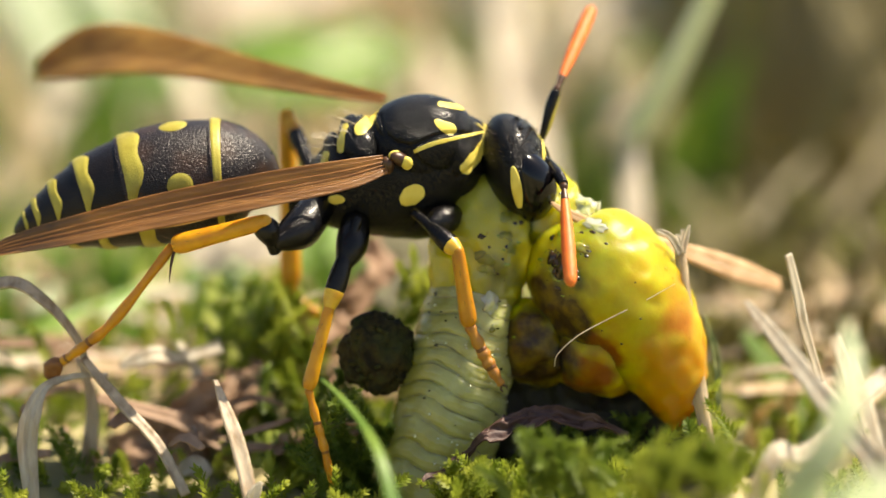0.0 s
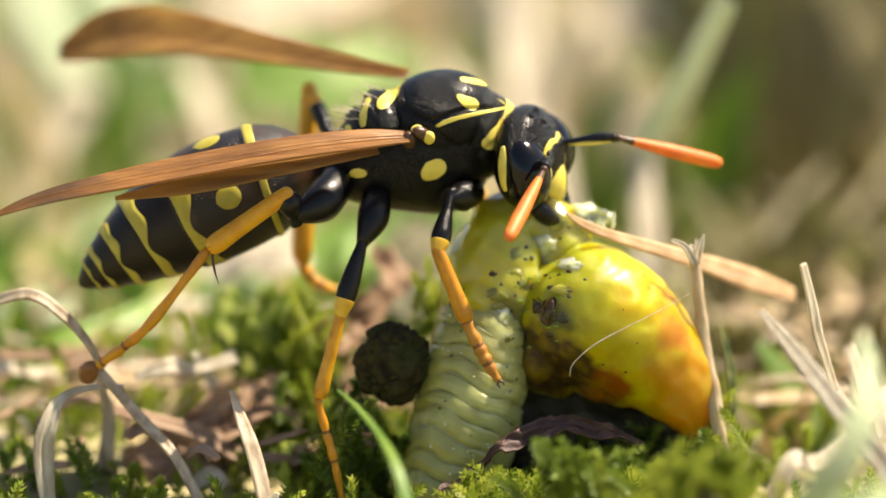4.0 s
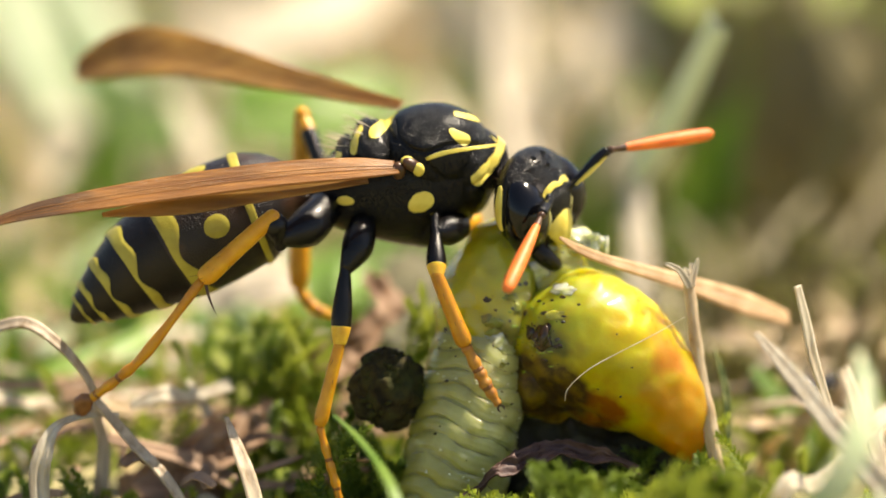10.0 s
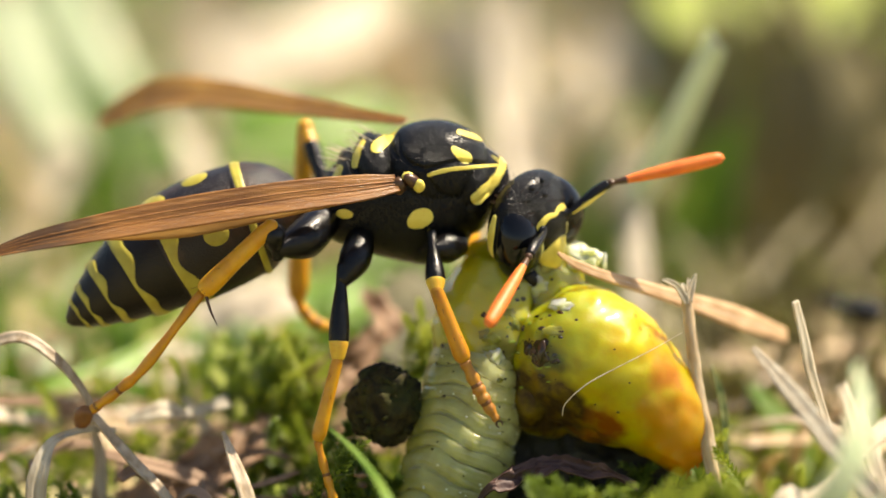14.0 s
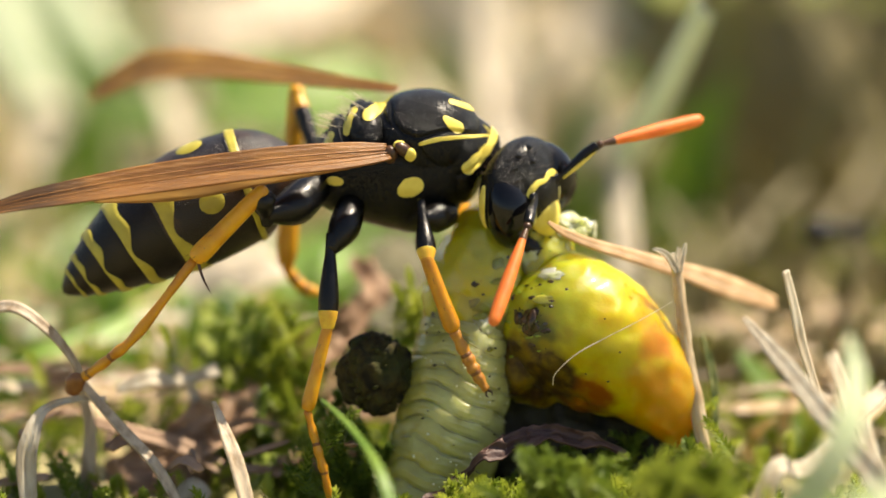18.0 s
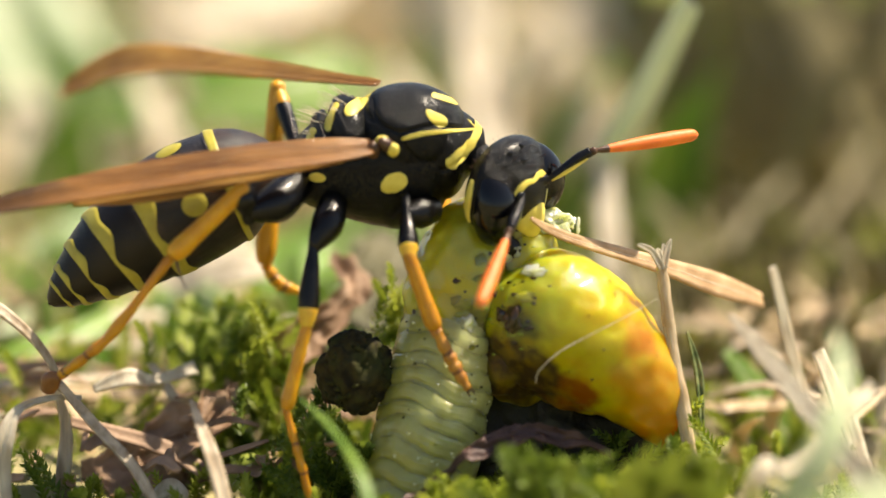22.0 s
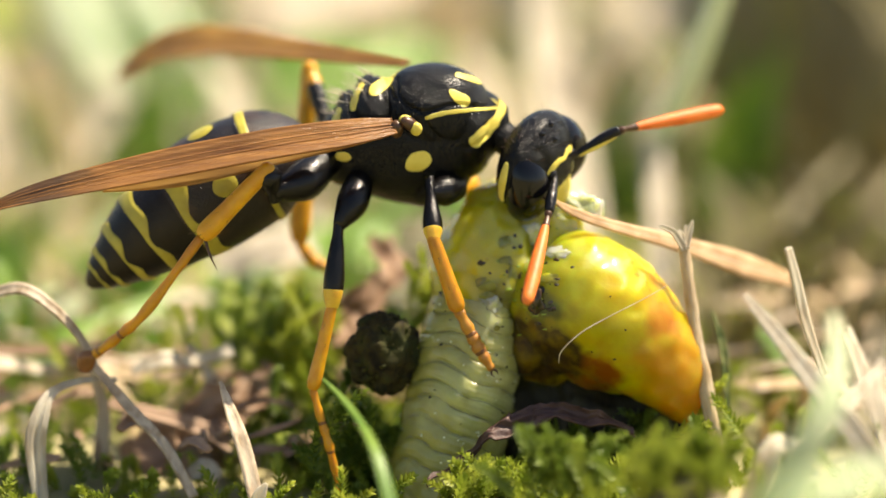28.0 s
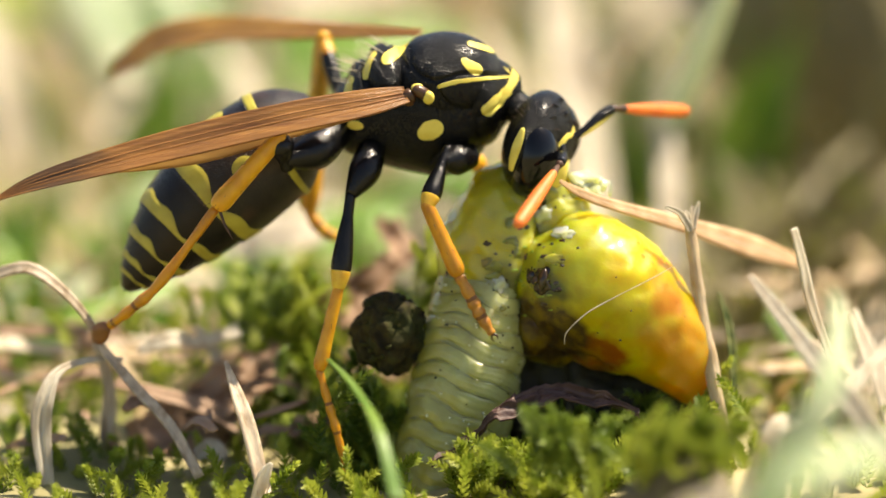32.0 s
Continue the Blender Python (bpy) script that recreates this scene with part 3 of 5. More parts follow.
def skull():
    bm = blob(HC, (1.52, 1.44, .92), (HL, HM, HF), 6)
    for v in bm.verts:
        o = v.co - HC
        l, m, f = o.dot(HL), o.dot(HM), o.dot(HF)
        k = 1 - 0.26 * max(0.0, m / 1.44) ** 1.6  # narrower towards the jaws
        bulge = 0.10 * math.exp(-((l / .6) ** 2 + ((m + .15) / .5) ** 2)) if f > 0 else 0.0  # raised between the antennae
        dip = 0.05 * math.exp(-((abs(l) - .62) / .12) ** 2) if f > 0 and abs(m) < 1.1 else 0.0  # rim along the eye
        v.co = hp(l * k, m, f * (1.0 if f > 0 else .86) + .08 + bulge - dip)
    return bm


head = part("head", skull(), BLACK, wasp, "black wasp head with yellow face marks", NECK)
head_surface = skull()
head_surface.normal_update()
HEADTREE = BVHTree.FromBMesh(head_surface)


def on_head(l, m, f, lift=0.0):
    hit, nor, _, _ = HEADTREE.find_nearest(hp(l, m, f))
    nor = nor if nor.dot(hit - HC) > 0 else -nor
    return hit + nor * lift, nor


def face_mark(points, widths, lift=.018, steps=7, across=6):
    """A coloured patch that hugs the head along points given across, down and out from its middle."""
    line = smooth_line([(*p, w) for p, w in zip(points, widths)], steps)
    spots = [on_head(*r[:3]) for r in line]
    bm, grid = bmesh.new(), []
    for j, (p, nor) in enumerate(spots):
        d = spots[min(j + 1, len(spots) - 1)][0] - spots[max(j - 1, 0)][0]
        sd = d.cross(nor).normalized()
        far = min((p - spots[0][0]).length, (p - spots[-1][0]).length)
        k = min(1.0, far / (line[j][3] * .55))
        w = line[j][3] / 2 * max(.06, math.sqrt(1 - (1 - k) ** 2))
        col = []
        for i in range(across + 1):
            hit, n2, _, _ = HEADTREE.find_nearest(p + sd * w * (2 * i / across - 1))
            n2 = n2 if n2.dot(hit - HC) > 0 else -n2
            col.append(bm.verts.new(hit + n2 * lift * (.4 if i in (0, across) or j in (0, len(spots) - 1) else 1)))
        grid.append(col)
    for a, b in zip(grid, grid[1:]):
        for i in range(across):
            bm.faces.new((a[i], a[i + 1], b[i + 1], b[i]))
    return bm


for s in (-1, 1):
    eye = blob((0, 0, 0), (.66, 1.12, .60), None, 5)
    for v in eye.verts:
        l, m, f = v.co
        f += -.22 * (m / 1.1) ** 2 + .05
        l -= .16 * max(0.0, m) ** 2 + .10 * max(0.0, -m) ** 2 - .05
        v.co = hp((.93 + l) * s, m + .12, .40 + f)
    part("eye", eye, EYE, head, "glossy black compound eye")
    part("temple_stripe", face_mark(((1.36 * s, -.95, -.10), (1.55 * s, -.55, -.12), (1.58 * s, -.10, -.12), (1.46 * s, .42, -.10)), (.12, .27, .27, .12), .05), YELLOW, head, "yellow stripe behind the eye")
    part("mandible", tube((hp(.66 * s, 1.02, .40), hp(.60 * s, 1.34, .62), hp(.36 * s, 1.66, .78), hp(.10 * s, 1.80, .80)), (.24, .27, .20, .05), 14), SHINY, head, "black curved jaw")
    part("jaw_spot", blob(hp(.70 * s, 1.16, .62), (.16, .13, .10), (HL, HM, HF), 3), YELLOW, head, "yellow spot at the root of the jaw")
    part("orbit_mark", face_mark(((.56 * s, .02, .9), (.60 * s, .30, .9), (.58 * s, .66, .85)), (.08, .20, .10), .035), PALEYELLOW, head, "pale yellow mark inside the eye")
    part("antenna_socket", blob(hp(.50 * s, -.27, .93), (.17, .17, .12), (HL, HM, HF), 3), SHINY, head)
    part("palp", tube((hp(.30 * s, 1.30, .1), hp(.42 * s, 1.62, -.02), hp(.34 * s, 1.86, .06), hp(.20 * s, 1.98, .0)), (.045, .04, .035, .02), 6), SHINY, head)
shield = blob((0, 0, 0), (.56, .60, .22), None, 4)
for v in shield.verts:
    l, m, f = v.co
    v.co = hp(l * (1 - .45 * max(0.0, m / .6) ** 1.5), .62 + m, .90 + f - .12 * (l / .56) ** 2)
part("clypeus", shield, YELLOW, head, "yellow shield-shaped face plate")
part("brow_band", face_mark(((-.72, -.22, .9), (-.55, -.47, .93), (-.26, -.60, 1.0), (0, -.56, 1.05), (.26, -.60, 1.0), (.55, -.47, .93), (.72, -.22, .9)), (.10, .19, .17, .13, .17, .19, .10)), YELLOW, head, "yellow band across the brow")
for l, m, f in ((-.21, -1.15, .33), (.21, -1.15, .33), (0, -1.0, .60)):
    p, nor = on_head(l, m, f, .0)
    part("ocellus", blob(p, (.085, .085, .075), None, 3), EYE, head, "small glossy simple eye")
rnd = random.Random(31)
for k in range(40):
    p, nor = on_head(rnd.uniform(-1.0, 1.0), rnd.uniform(-1.5, -.6), rnd.uniform(-.4, .9))
    out = (nor + Vector((rnd.uniform(-.3, .3), 0, rnd.uniform(-.2, .3)))) * rnd.uniform(.10, .2)
    part("hair", tube((p, p + out * .5, p + out), (.007, .006, .003), 3, 1), BROWN, head)

ANTS = []
for sd, d0, d1 in ((-1, Vector((-0.164, -0.981, -0.106)), Vector((-0.269, -0.881, -0.39))), (1, Vector((0.743, 0.104, 0.661)), Vector((0.907, 0.406, 0.113)))):
    d0, d1 = d0.normalized(), d1.normalized()
    b = hp(.50 * sd, -.27, 1.0)
    e = b + d0 * (1.22 if sd < 0 else 1.40)
    dn = -UPWARD
    ant = part("antenna", tube((b, b + d0 * .12, b.lerp(e, .30), b.lerp(e, .7) + UPWARD * .03, e), (.07, .09, .12, .155, .13), 14), SHINY, head, "bent antenna, black base and orange whip", b)
    part("scape_stripe", tube((b.lerp(e, .12) + dn * .055 - AHEAD * .03, b.lerp(e, .5) + dn * .08 - AHEAD * .05, b.lerp(e, .93) + dn * .07 - AHEAD * .04), (.05, .085, .07), 10), YELLOW, ant, "yellow underside of the antenna stem", b)
    whip = part("flagellum", tube([e + d1 * k for k in (.34, .6, 1.2, 2.0, 2.7, 3.08, 3.22)], (.075, .115, .16, .19, .185, .15, .04), 16, 10,
                                  wave=lambda u, a: 1 + 0.022 * abs(math.sin(u * 34)) - .01), ANTENNA, ant, "orange ringed whip of the antenna", e)
    part("pedicel", tube((e - d1 * .02, e + d1 * .08, e + d1 * .17), (.07, .115, .08), 12), BROWN, whip, "brown joint of the antenna", e)
    part("whip_root", tube((e + d1 * .15, e + d1 * .3, e + d1 * .52), (.06, .085, .112), 12), BROWN, whip, "dark root of the whip", e)
    ANTS.append((ant, whip, b, e, d0, d1))


WINGLINE = {}


# wings: long amber blades, pleated lengthwise
def wing(name, line, widths, face, label, pivot, material):
    line = [Vector(p) for p in line]
    w = part(name, blade(line, widths, face, 0.05, 0.22, 8, pleats=5, ripple=0.022), material, wasp, label, pivot)
    WINGLINE[w] = (line[-2] - line[0]).normalized()
    pts = line
    fc = Vector(face).normalized()
    for off in (-.46, -.22, -.04, .14, .33):
        rows = []
        for i, p in enumerate(pts):
            d = (pts[min(i + 1, len(pts) - 1)] - pts[max(i - 1, 0)]).normalized()
            rows.append(p + d.cross(fc).normalized() * off * widths[i] + fc * 0.06)
        part("vein", tube(rows, [(.034 if off < -.4 else .017) * (1 - .6 * i / len(rows)) for i in range(len(rows))], 6, 6, hint=(0.1, 0.2, 1)), VEIN, w)
    return w


near_wing = wing("wing", ((-1.08, -0.75, 9.67), (-2.15, -1.10, 9.70), (-4.22, -1.43, 9.62), (-7.18, -1.80, 9.33), (-9.83, -2.17, 9.01), (-11.16, -2.32, 8.77), (-12.04, -2.48, 8.53)),
                 (.5, .80, .92, .90, .68, .42, .1), (-0.100, -0.524, 0.846), "folded amber near wing with brown veins", (-1.13, -0.75, 9.67), WING)
far_wing = wing("wing", ((-0.95, 3.18, 10.64), (-2.21, 3.94, 10.81), (-4.40, 5.34, 11.15), (-6.80, 7.04, 11.48), (-8.58, 8.26, 11.43), (-10.07, 9.27, 10.90)),
                (.3, .55, .95, 1.5, 1.75, .6), (0.300, -0.760, 0.580), "folded amber far wing spread behind the back", (-0.95, 3.18, 10.64), FARWINGMAT)

part("hind_wing", blade(((-1.85, -0.80, 9.43), (-4.53, -1.22, 9.15), (-6.75, -1.58, 8.92), (-8.82, -1.82, 8.73)), (.3, .5, .6, .12), (-0.101, -0.734, 0.672), 0.04, 0.1, 8, pleats=1.5, ripple=0.04), FARWINGMAT, near_wing, "smoky edge of the hind wing under the fore wing")

# legs: coxa on the body, then thigh, shin and foot, hinged
LEGS = []


def leg(name, coxa, hip, knee, ankle, foot, rad, mats, knee_mark=None, spur=None):
    hip, knee, ankle = Vector(hip), Vector(knee), Vector(ankle)
    if coxa:
        part("coxa", tube((*coxa, hip), [rad[0] * 1.25, rad[0] * 1.5, rad[0] * .58][-len(coxa) - 1:], 12), SHINY, wasp, "black hip joint", coxa[0])
    fe = part("thigh", tube((hip + (hip - knee).normalized() * ((.3 if spur else .6) if coxa else 0.02), hip, hip.lerp(knee, .15), hip.lerp(knee, .62), hip.lerp(knee, .9), knee), (rad[0] * .48, rad[0] * .52, rad[0] * .66, rad[0] * .98, rad[0] * .78, rad[0] * .55), 12), mats[0], wasp, "thigh of the " + name, hip)
    if knee_mark:
        part("knee_cap", tube((hip.lerp(knee, .70), hip.lerp(knee, .78), hip.lerp(knee, .9), knee + (knee - hip).normalized() * .04), (rad[0] * .80, rad[0] * .93, rad[0] * .80, rad[0] * .58), 12), knee_mark, fe, "yellow knee")
    ti = part("shin", tube((knee, knee.lerp(ankle, .12), knee.lerp(ankle, .6), ankle.lerp(knee, .1), ankle), (rad[1] * .80, rad[1] * .90, rad[1], rad[1] * 1.10, rad[1] * .75), 12), mats[1], wasp, "shin of the " + name, knee)
    part("knee_knob", blob(knee, [rad[1] * .82] * 3, None, 3), mats[1], ti, "", knee)
    if spur:
        d = (ankle - knee).normalized()
        part("spur", tube((ankle - d * .1, ankle + Vector(spur) * .5, ankle + Vector(spur)), (.05, .04, .008), 6), BROWN, ti)
    fp = [ankle] + [Vector(p) for p in foot]
    fuzz = random.Random(name)
    for k in range(16 if "near" in name else 0):
        t = fuzz.uniform(.15, 1.0)
        dv = (ankle - knee).normalized()
        out = (Matrix.Rotation(fuzz.uniform(0, 6.28), 3, dv) @ dv.orthogonal().normalized())
        q = knee.lerp(ankle, t) + out * rad[1] * .8
        part("hair", tube((q, q + (out * .5 + dv) * .08, q + (out * .6 + dv) * .17), (.009, .007, .003), 3, 1), BROWN, ti, "", knee)
    foots = part("foot", tube(fp, [rad[2] * k for k in ([.85, 1, 1, .92, .75][:len(fp) - 1] + [.6])], 10, 8,
                              wave=lambda u, a: 1 + 0.14 * math.sin(u * 34)), mats[2], wasp, "jointed foot of the " + name, ankle)
    for p in fp[1:-1]:
        part("joint", blob(p, [rad[2] * 1.0] * 3, None, 2), JOINT, foots, "brown foot joint")
    d = (fp[-1] - fp[-2]).normalized()
    for s in (-1, 1):
        sd = d.cross(AHEAD).normalized() * s
        part("claw", tube((fp[-1], fp[-1] + d * .1 + sd * .08, fp[-1] + d * .2 + sd * .05), (.035, .03, .008), 6), BROWN, foots)
    if name == "near hind leg":
        part("foot_pad", blob(fp[-1] - d * .12, (.36, .26, .26), (d, d.cross(AHEAD).normalized(), AHEAD), 3, .35, 3), JOINT, foots, "brown pad and claws of the foot")
    LEGS.append((fe, ti, foots, hip, knee, ankle, name))


leg("near hind leg", ((-2.98, 0.08, 8.55), (-3.50, -0.72, 8.13)), (-4.23, -1.36, 7.99), (-4.37, -1.64, 8.63), (-6.28, -1.78, 7.01),
    ((-7.76, -1.78, 5.06), (-8.50, -1.53, 4.33), (-9.12, -1.23, 3.80), (-9.59, -1.01, 3.43)), (.36, .25, .14), (SHINY, LEG, AMBERLEG), None, (0.361, -0.422, -0.832))
leg("near middle leg", ((-2.01, -0.12, 8.09), (-2.16, -0.83, 7.62)), (-2.49, -1.26, 7.06), (-2.72, -1.80, 5.25), (-3.26, -2.10, 3.08),
    ((-3.02, -2.19, 2.18), (-2.81, -2.25, 1.42), (-2.58, -2.29, 0.28)), (.29, .18, .115), (SHINY, LEG, AMBERLEG), KNEE)
leg("near fore leg", ((0.57, 0.15, 7.92), (0.21, -0.36, 7.91)), (-0.09, -0.77, 7.93), (-0.21, -1.57, 7.03), (0.60, -1.66, 5.16),
    ((0.93, -1.69, 4.52), (1.17, -1.74, 4.07), (1.47, -1.79, 3.59)), (.28, .21, .165), (SHINY, AMBERLEG, TARSUS), KNEE)
leg("far hind leg", None, (-2.94, 2.73, 8.51), (-3.66, 4.13, 10.27), (-3.93, 3.74, 5.54),
    ((-3.70, 3.76, 5.15), (-3.44, 3.81, 4.90), (-2.98, 3.97, 4.71)), (.24, .27, .17), (SHINY, LEG, LEG), LEG)
leg("far fore leg", None, (0.47, 1.89, 7.44), (0.89, 2.57, 7.73), (0.95, 2.51, 6.52), ((1.01, 2.32, 6.10), (1.10, 2.16, 5.82)), (.26, .2, .16), (LEG, LEG, LEG))

# ---- the caterpillar, bent double and torn open ----
cat = thing("caterpillar", (0.70, -0.86, 0.29), "torn pale green caterpillar with yellow gut bulging out, half eaten", "caterpillar")


def crease(a, u=0.0):
    return 0.42 * math.sin(a * 2 + 1) + 0.14 * math.sin(a * 5 + 2 + u * 6) + 0.10 * math.sin(u * 29) + 0.03 * math.sin(a * 9 + u * 40)


RINGS = 13


def ribs(u, a):
    k = (u * RINGS + crease(a, u)) % 1.0
    f = (u * RINGS * 3 + crease(a, u) * 3) % 1.0
    soft = .55 + .45 * math.sin(a * 3 + u * 23)
    return 0.98 + 0.030 * math.sin(math.pi * k) ** .6 - 0.050 * soft * math.exp(-(min(k, 1 - k) / 0.06) ** 2) - 0.012 * math.exp(-(min(f, 1 - f) / 0.15) ** 2) + 0.02 * math.sin(a * 3 + u * 17)


LARVA = ((-0.23, -1.13, -1.06), (0.14, -0.75, 0.71), (0.49, -0.43, 2.19), (0.76, -0.18, 3.37), (0.97, 0.07, 4.55), (1.15, 0.29, 5.59))
LARVAWIDE = (1.36, 1.45, 1.46, 1.42, 1.30, .95)
skin = part("ribbed_body", tube(LARVA, LARVAWIDE, 64, 34, 0.05, ribs), SKIN, cat, "pale ribbed caterpillar skin with fine warts")
rnd = random.Random(5)
lines = smooth_line([(*p, r) for p, r in zip(LARVA, LARVAWIDE)], 34)
rims = frames_along([q[:3] for q in lines], (0.3, 0.9, 0.3))


def skin_point(u, a, lift):
    k = min(int(u * (len(lines) - 1)), len(lines) - 1)
    p, d, sd, up = rims[k]
    q = lines[k][3] * ribs(k / (len(lines) - 1), a) + lift
    return p + sd * math.cos(a) * q + up * math.sin(a) * q


for i in range(2, RINGS):
    # fine dark folds between the rings of the skin
    a0, a1 = rnd.uniform(2.2, 3.6), rnd.uniform(5.0, 6.6)
    run = [skin_point(min(max((i - crease(a, i / RINGS)) / RINGS, .01), .99), a, .006) for a in np.linspace(a0, a1, 17)]
    part("fold", tube(run, [.003] + [rnd.uniform(.006, .022) for _ in range(15)] + [.003], 6, 4), FOLD, skin)
for i in range(120):
    a = rnd.uniform(0, 2 * math.pi)
    u = (rnd.randrange(2, RINGS) + .5 + rnd.uniform(-.12, .12) - crease(a)) / RINGS
    z = rnd.uniform(.02, .055)
    part("wart", blob(skin_point(min(max(u, .01), .99), a, .0), (z, z, z * .8), None, 1), WART, skin)
for i in range(60):
    u, a = rnd.uniform(.2, .95), rnd.uniform(0, 2 * math.pi)
    z = rnd.uniform(.02, .05)
    part("speck", blob(skin_point(u, a, .0), (z * 1.3, z, z * .8), None, 1, .5, 6), SPECK, skin)
FRONT = Vector((1.09, 0.19, 4.14))
cat_front = part("torn_front", tube(((1.09, 0.19, 4.14), (1.21, 0.44, 5.32), (1.42, 0.76, 6.34), (1.95, 1.11, 7.03), (2.71, 1.07, 6.81), (3.24, 0.78, 5.95)),
                                    (1.15, 1.42, 1.30, 1.12, 1.02, .9), 56, 18, 0.13), FLESH, cat, "torn translucent yellow-green flesh", FRONT)
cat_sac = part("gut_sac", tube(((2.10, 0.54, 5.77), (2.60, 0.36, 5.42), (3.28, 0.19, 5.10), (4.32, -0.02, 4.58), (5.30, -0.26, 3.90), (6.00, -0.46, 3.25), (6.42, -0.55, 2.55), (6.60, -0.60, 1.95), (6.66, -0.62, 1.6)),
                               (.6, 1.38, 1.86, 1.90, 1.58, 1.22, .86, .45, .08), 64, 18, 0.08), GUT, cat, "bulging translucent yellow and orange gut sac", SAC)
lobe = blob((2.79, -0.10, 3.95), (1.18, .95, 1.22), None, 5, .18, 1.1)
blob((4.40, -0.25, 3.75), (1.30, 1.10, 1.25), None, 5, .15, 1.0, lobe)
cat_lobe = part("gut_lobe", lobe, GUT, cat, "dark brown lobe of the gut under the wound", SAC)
WETTREE = []
for piece in (skin, cat_front, cat_sac, cat_lobe):
    b2 = bmesh.new()
    b2.from_mesh(piece.data)
    for v in b2.verts:
        v.co = v.co / MM + PIVOT[piece]
    b2.normal_update()
    WETTREE.append((BVHTree.FromBMesh(b2), piece))
    b2.free()


def wet(x, y, z):
    """The spot of the wet surface behind a place, with its normal and the piece that it lies on."""
    q = Vector((x, y, z))
    q = q - AHEAD * (q.dot(AHEAD) + 8)
    found = [(h[3], h[0], h[1], piece) for h, piece in ((tree.ray_cast(q, AHEAD), piece) for tree, piece in WETTREE) if h[0] is not None]
    if not found:
        return None
    _, hit, nor, piece = min(found, key=lambda k: k[0])
    return hit, (nor if nor.dot(AHEAD) < 0 else -nor), piece


def lump(name, place, size, material, label="", sink=.3, rough=.5, freq=2.2, sub=3):
    """A wet bit lying on the flesh, flattened on to it."""
    got = wet(*place)
    if got is None:
        return
    hit, nor, piece = got
    ax = nor.cross(UPWARD).normalized()
    part(name, blob(hit - nor * size[1] * sink, size, (ax, nor, ax.cross(nor)), sub, rough, freq), material, piece, label)


for p, size in (((2.62, 0, 4.95), (.30, .2, .24)), ((2.85, 0, 5.28), (.20, .12, .13)), ((2.30, 0, 5.20), (.14, .08, .16)), ((1.18, 0, 6.05), (.15, .11, .12)), ((3.0, 0, 4.75), (.16, .10, .12))):
    lump("dark_lump", p, (size[0], size[1] * .7, size[2]), DARKGUT, "dark brown wet gut lump", .45, 1.0, 2.8, 4)
for p, k in (((5.18, 0, 6.02), .055), ((5.31, 0, 5.66), .075), ((5.55, 0, 5.47), .05), ((5.65, 0, 5.25), .04), ((5.95, 0, 4.88), .05), ((3.94, 0, 7.02), .05), ((4.31, 0, 6.98), .045), ((5.43, 0, 5.90), .035), ((6.40, 0, 4.02), .05),
             ((5.80, 0, 5.68), .03), ((1.33, 0, 6.12), .05), ((2.60, 0, 4.88), .05), ((4.9, 0, 6.2), .04), ((6.2, 0, 4.4), .035), ((3.6, 0, 6.7), .04)):
    lump("droplet", p, (k * .9, k * .8, k), DEW, "clear wet droplet", .1, 0)
for p, size in (((3.20, 0, 6.30), (.34, .05, .20)), ((1.56, 0, 4.92), (.24, .08, .26)), ((2.60, 0, 6.8), (.3, .10, .26))):
    lump("pulp", p, size, PULP, "wet whitish pulp", .2, 1.2, 2.4, 4)
for p, size in (((3.87, 0.75, 7.40), (.40, .3, .26)), ((4.15, 0.85, 7.38), (.22, .2, .16)), ((3.45, 0.75, 7.25), (.40, .3, .28)), ((4.42, 1.0, 7.25), (.07, .04, .22)), ((4.0, .8, 7.58), (.14, .08, .10)), ((3.6, .8, 7.55), (.18, .1, .08))):
    part("pulp", blob(p, size, None, 4, 1.1, 3.2), PULP, cat, "wet whitish pulp at the bite")
for p, r in (((-0.24, 0, 5.0), .09), ((0.06, 0, 5.22), .08), ((2.22, 0, 6.46), .08), ((2.07, 0, 6.76), .07), ((2.97, 0, 7.0), .06), ((1.78, 0, 5.44), .05), ((3.19, 0, 5.44), .07), ((-0.1, 0, 4.7), .06), ((.4, 0, 5.6), .05), ((1.4, 0, 5.75), .06), ((4.6, 0, 5.1), .03), ((5.0, 0, 4.2), .035), ((4.1, 0, 3.6), .03), ((4.7, 0, 3.4), .04), ((3.6, 0, 5.9), .04)):
    lump("speck", p, (r, r * .5, r * .8), SPECK, "dark glossy speck", .3, .6, 5, 2)
for k in range(70):
    q = Vector((2.5, 0, 5.45)) + Vector((max(-1.5, min(.7, rnd.gauss(0, .5))), 0, 0)) + UPWARD * rnd.gauss(0, .7)
    z = rnd.uniform(.015, .06)
    m, lab = ((SPECK, "dark speck"), (DARKGUT, "brown torn bit"), (PULP, "whitish wet bit"), (GREENBIT, "green torn bit"))[(0, 1, 3, 3, 1, 3, 0, 0)[k % 8]]
    lump("torn_bit", q, (z * rnd.uniform(.7, 2.2), z * .4, z * rnd.uniform(.5, 1.3)), m, lab, .2, 1.0, 5, 2)
for k in range(12):
    # torn shreds of olive flesh round the wound
    q = Vector((2.0, 0, 5.6)) + Vector((max(-1.4, min(1.1, rnd.gauss(0, .6))), 0, 0)) + UPWARD * rnd.gauss(0, .8)
    z = rnd.uniform(.10, .30)
    m, lab = ((OLIVEGUT, "olive wet shred"), (DARKGUT, "brown wet shred"), (FLESH, "yellow-green wet shred"))[(0, 2, 0, 2, 0)[k % 5]]
    lump("shred", q, (z, z * rnd.uniform(.15, .3), z * rnd.uniform(.5, 1.1)), m, lab, .3, 1.1, 2.6)
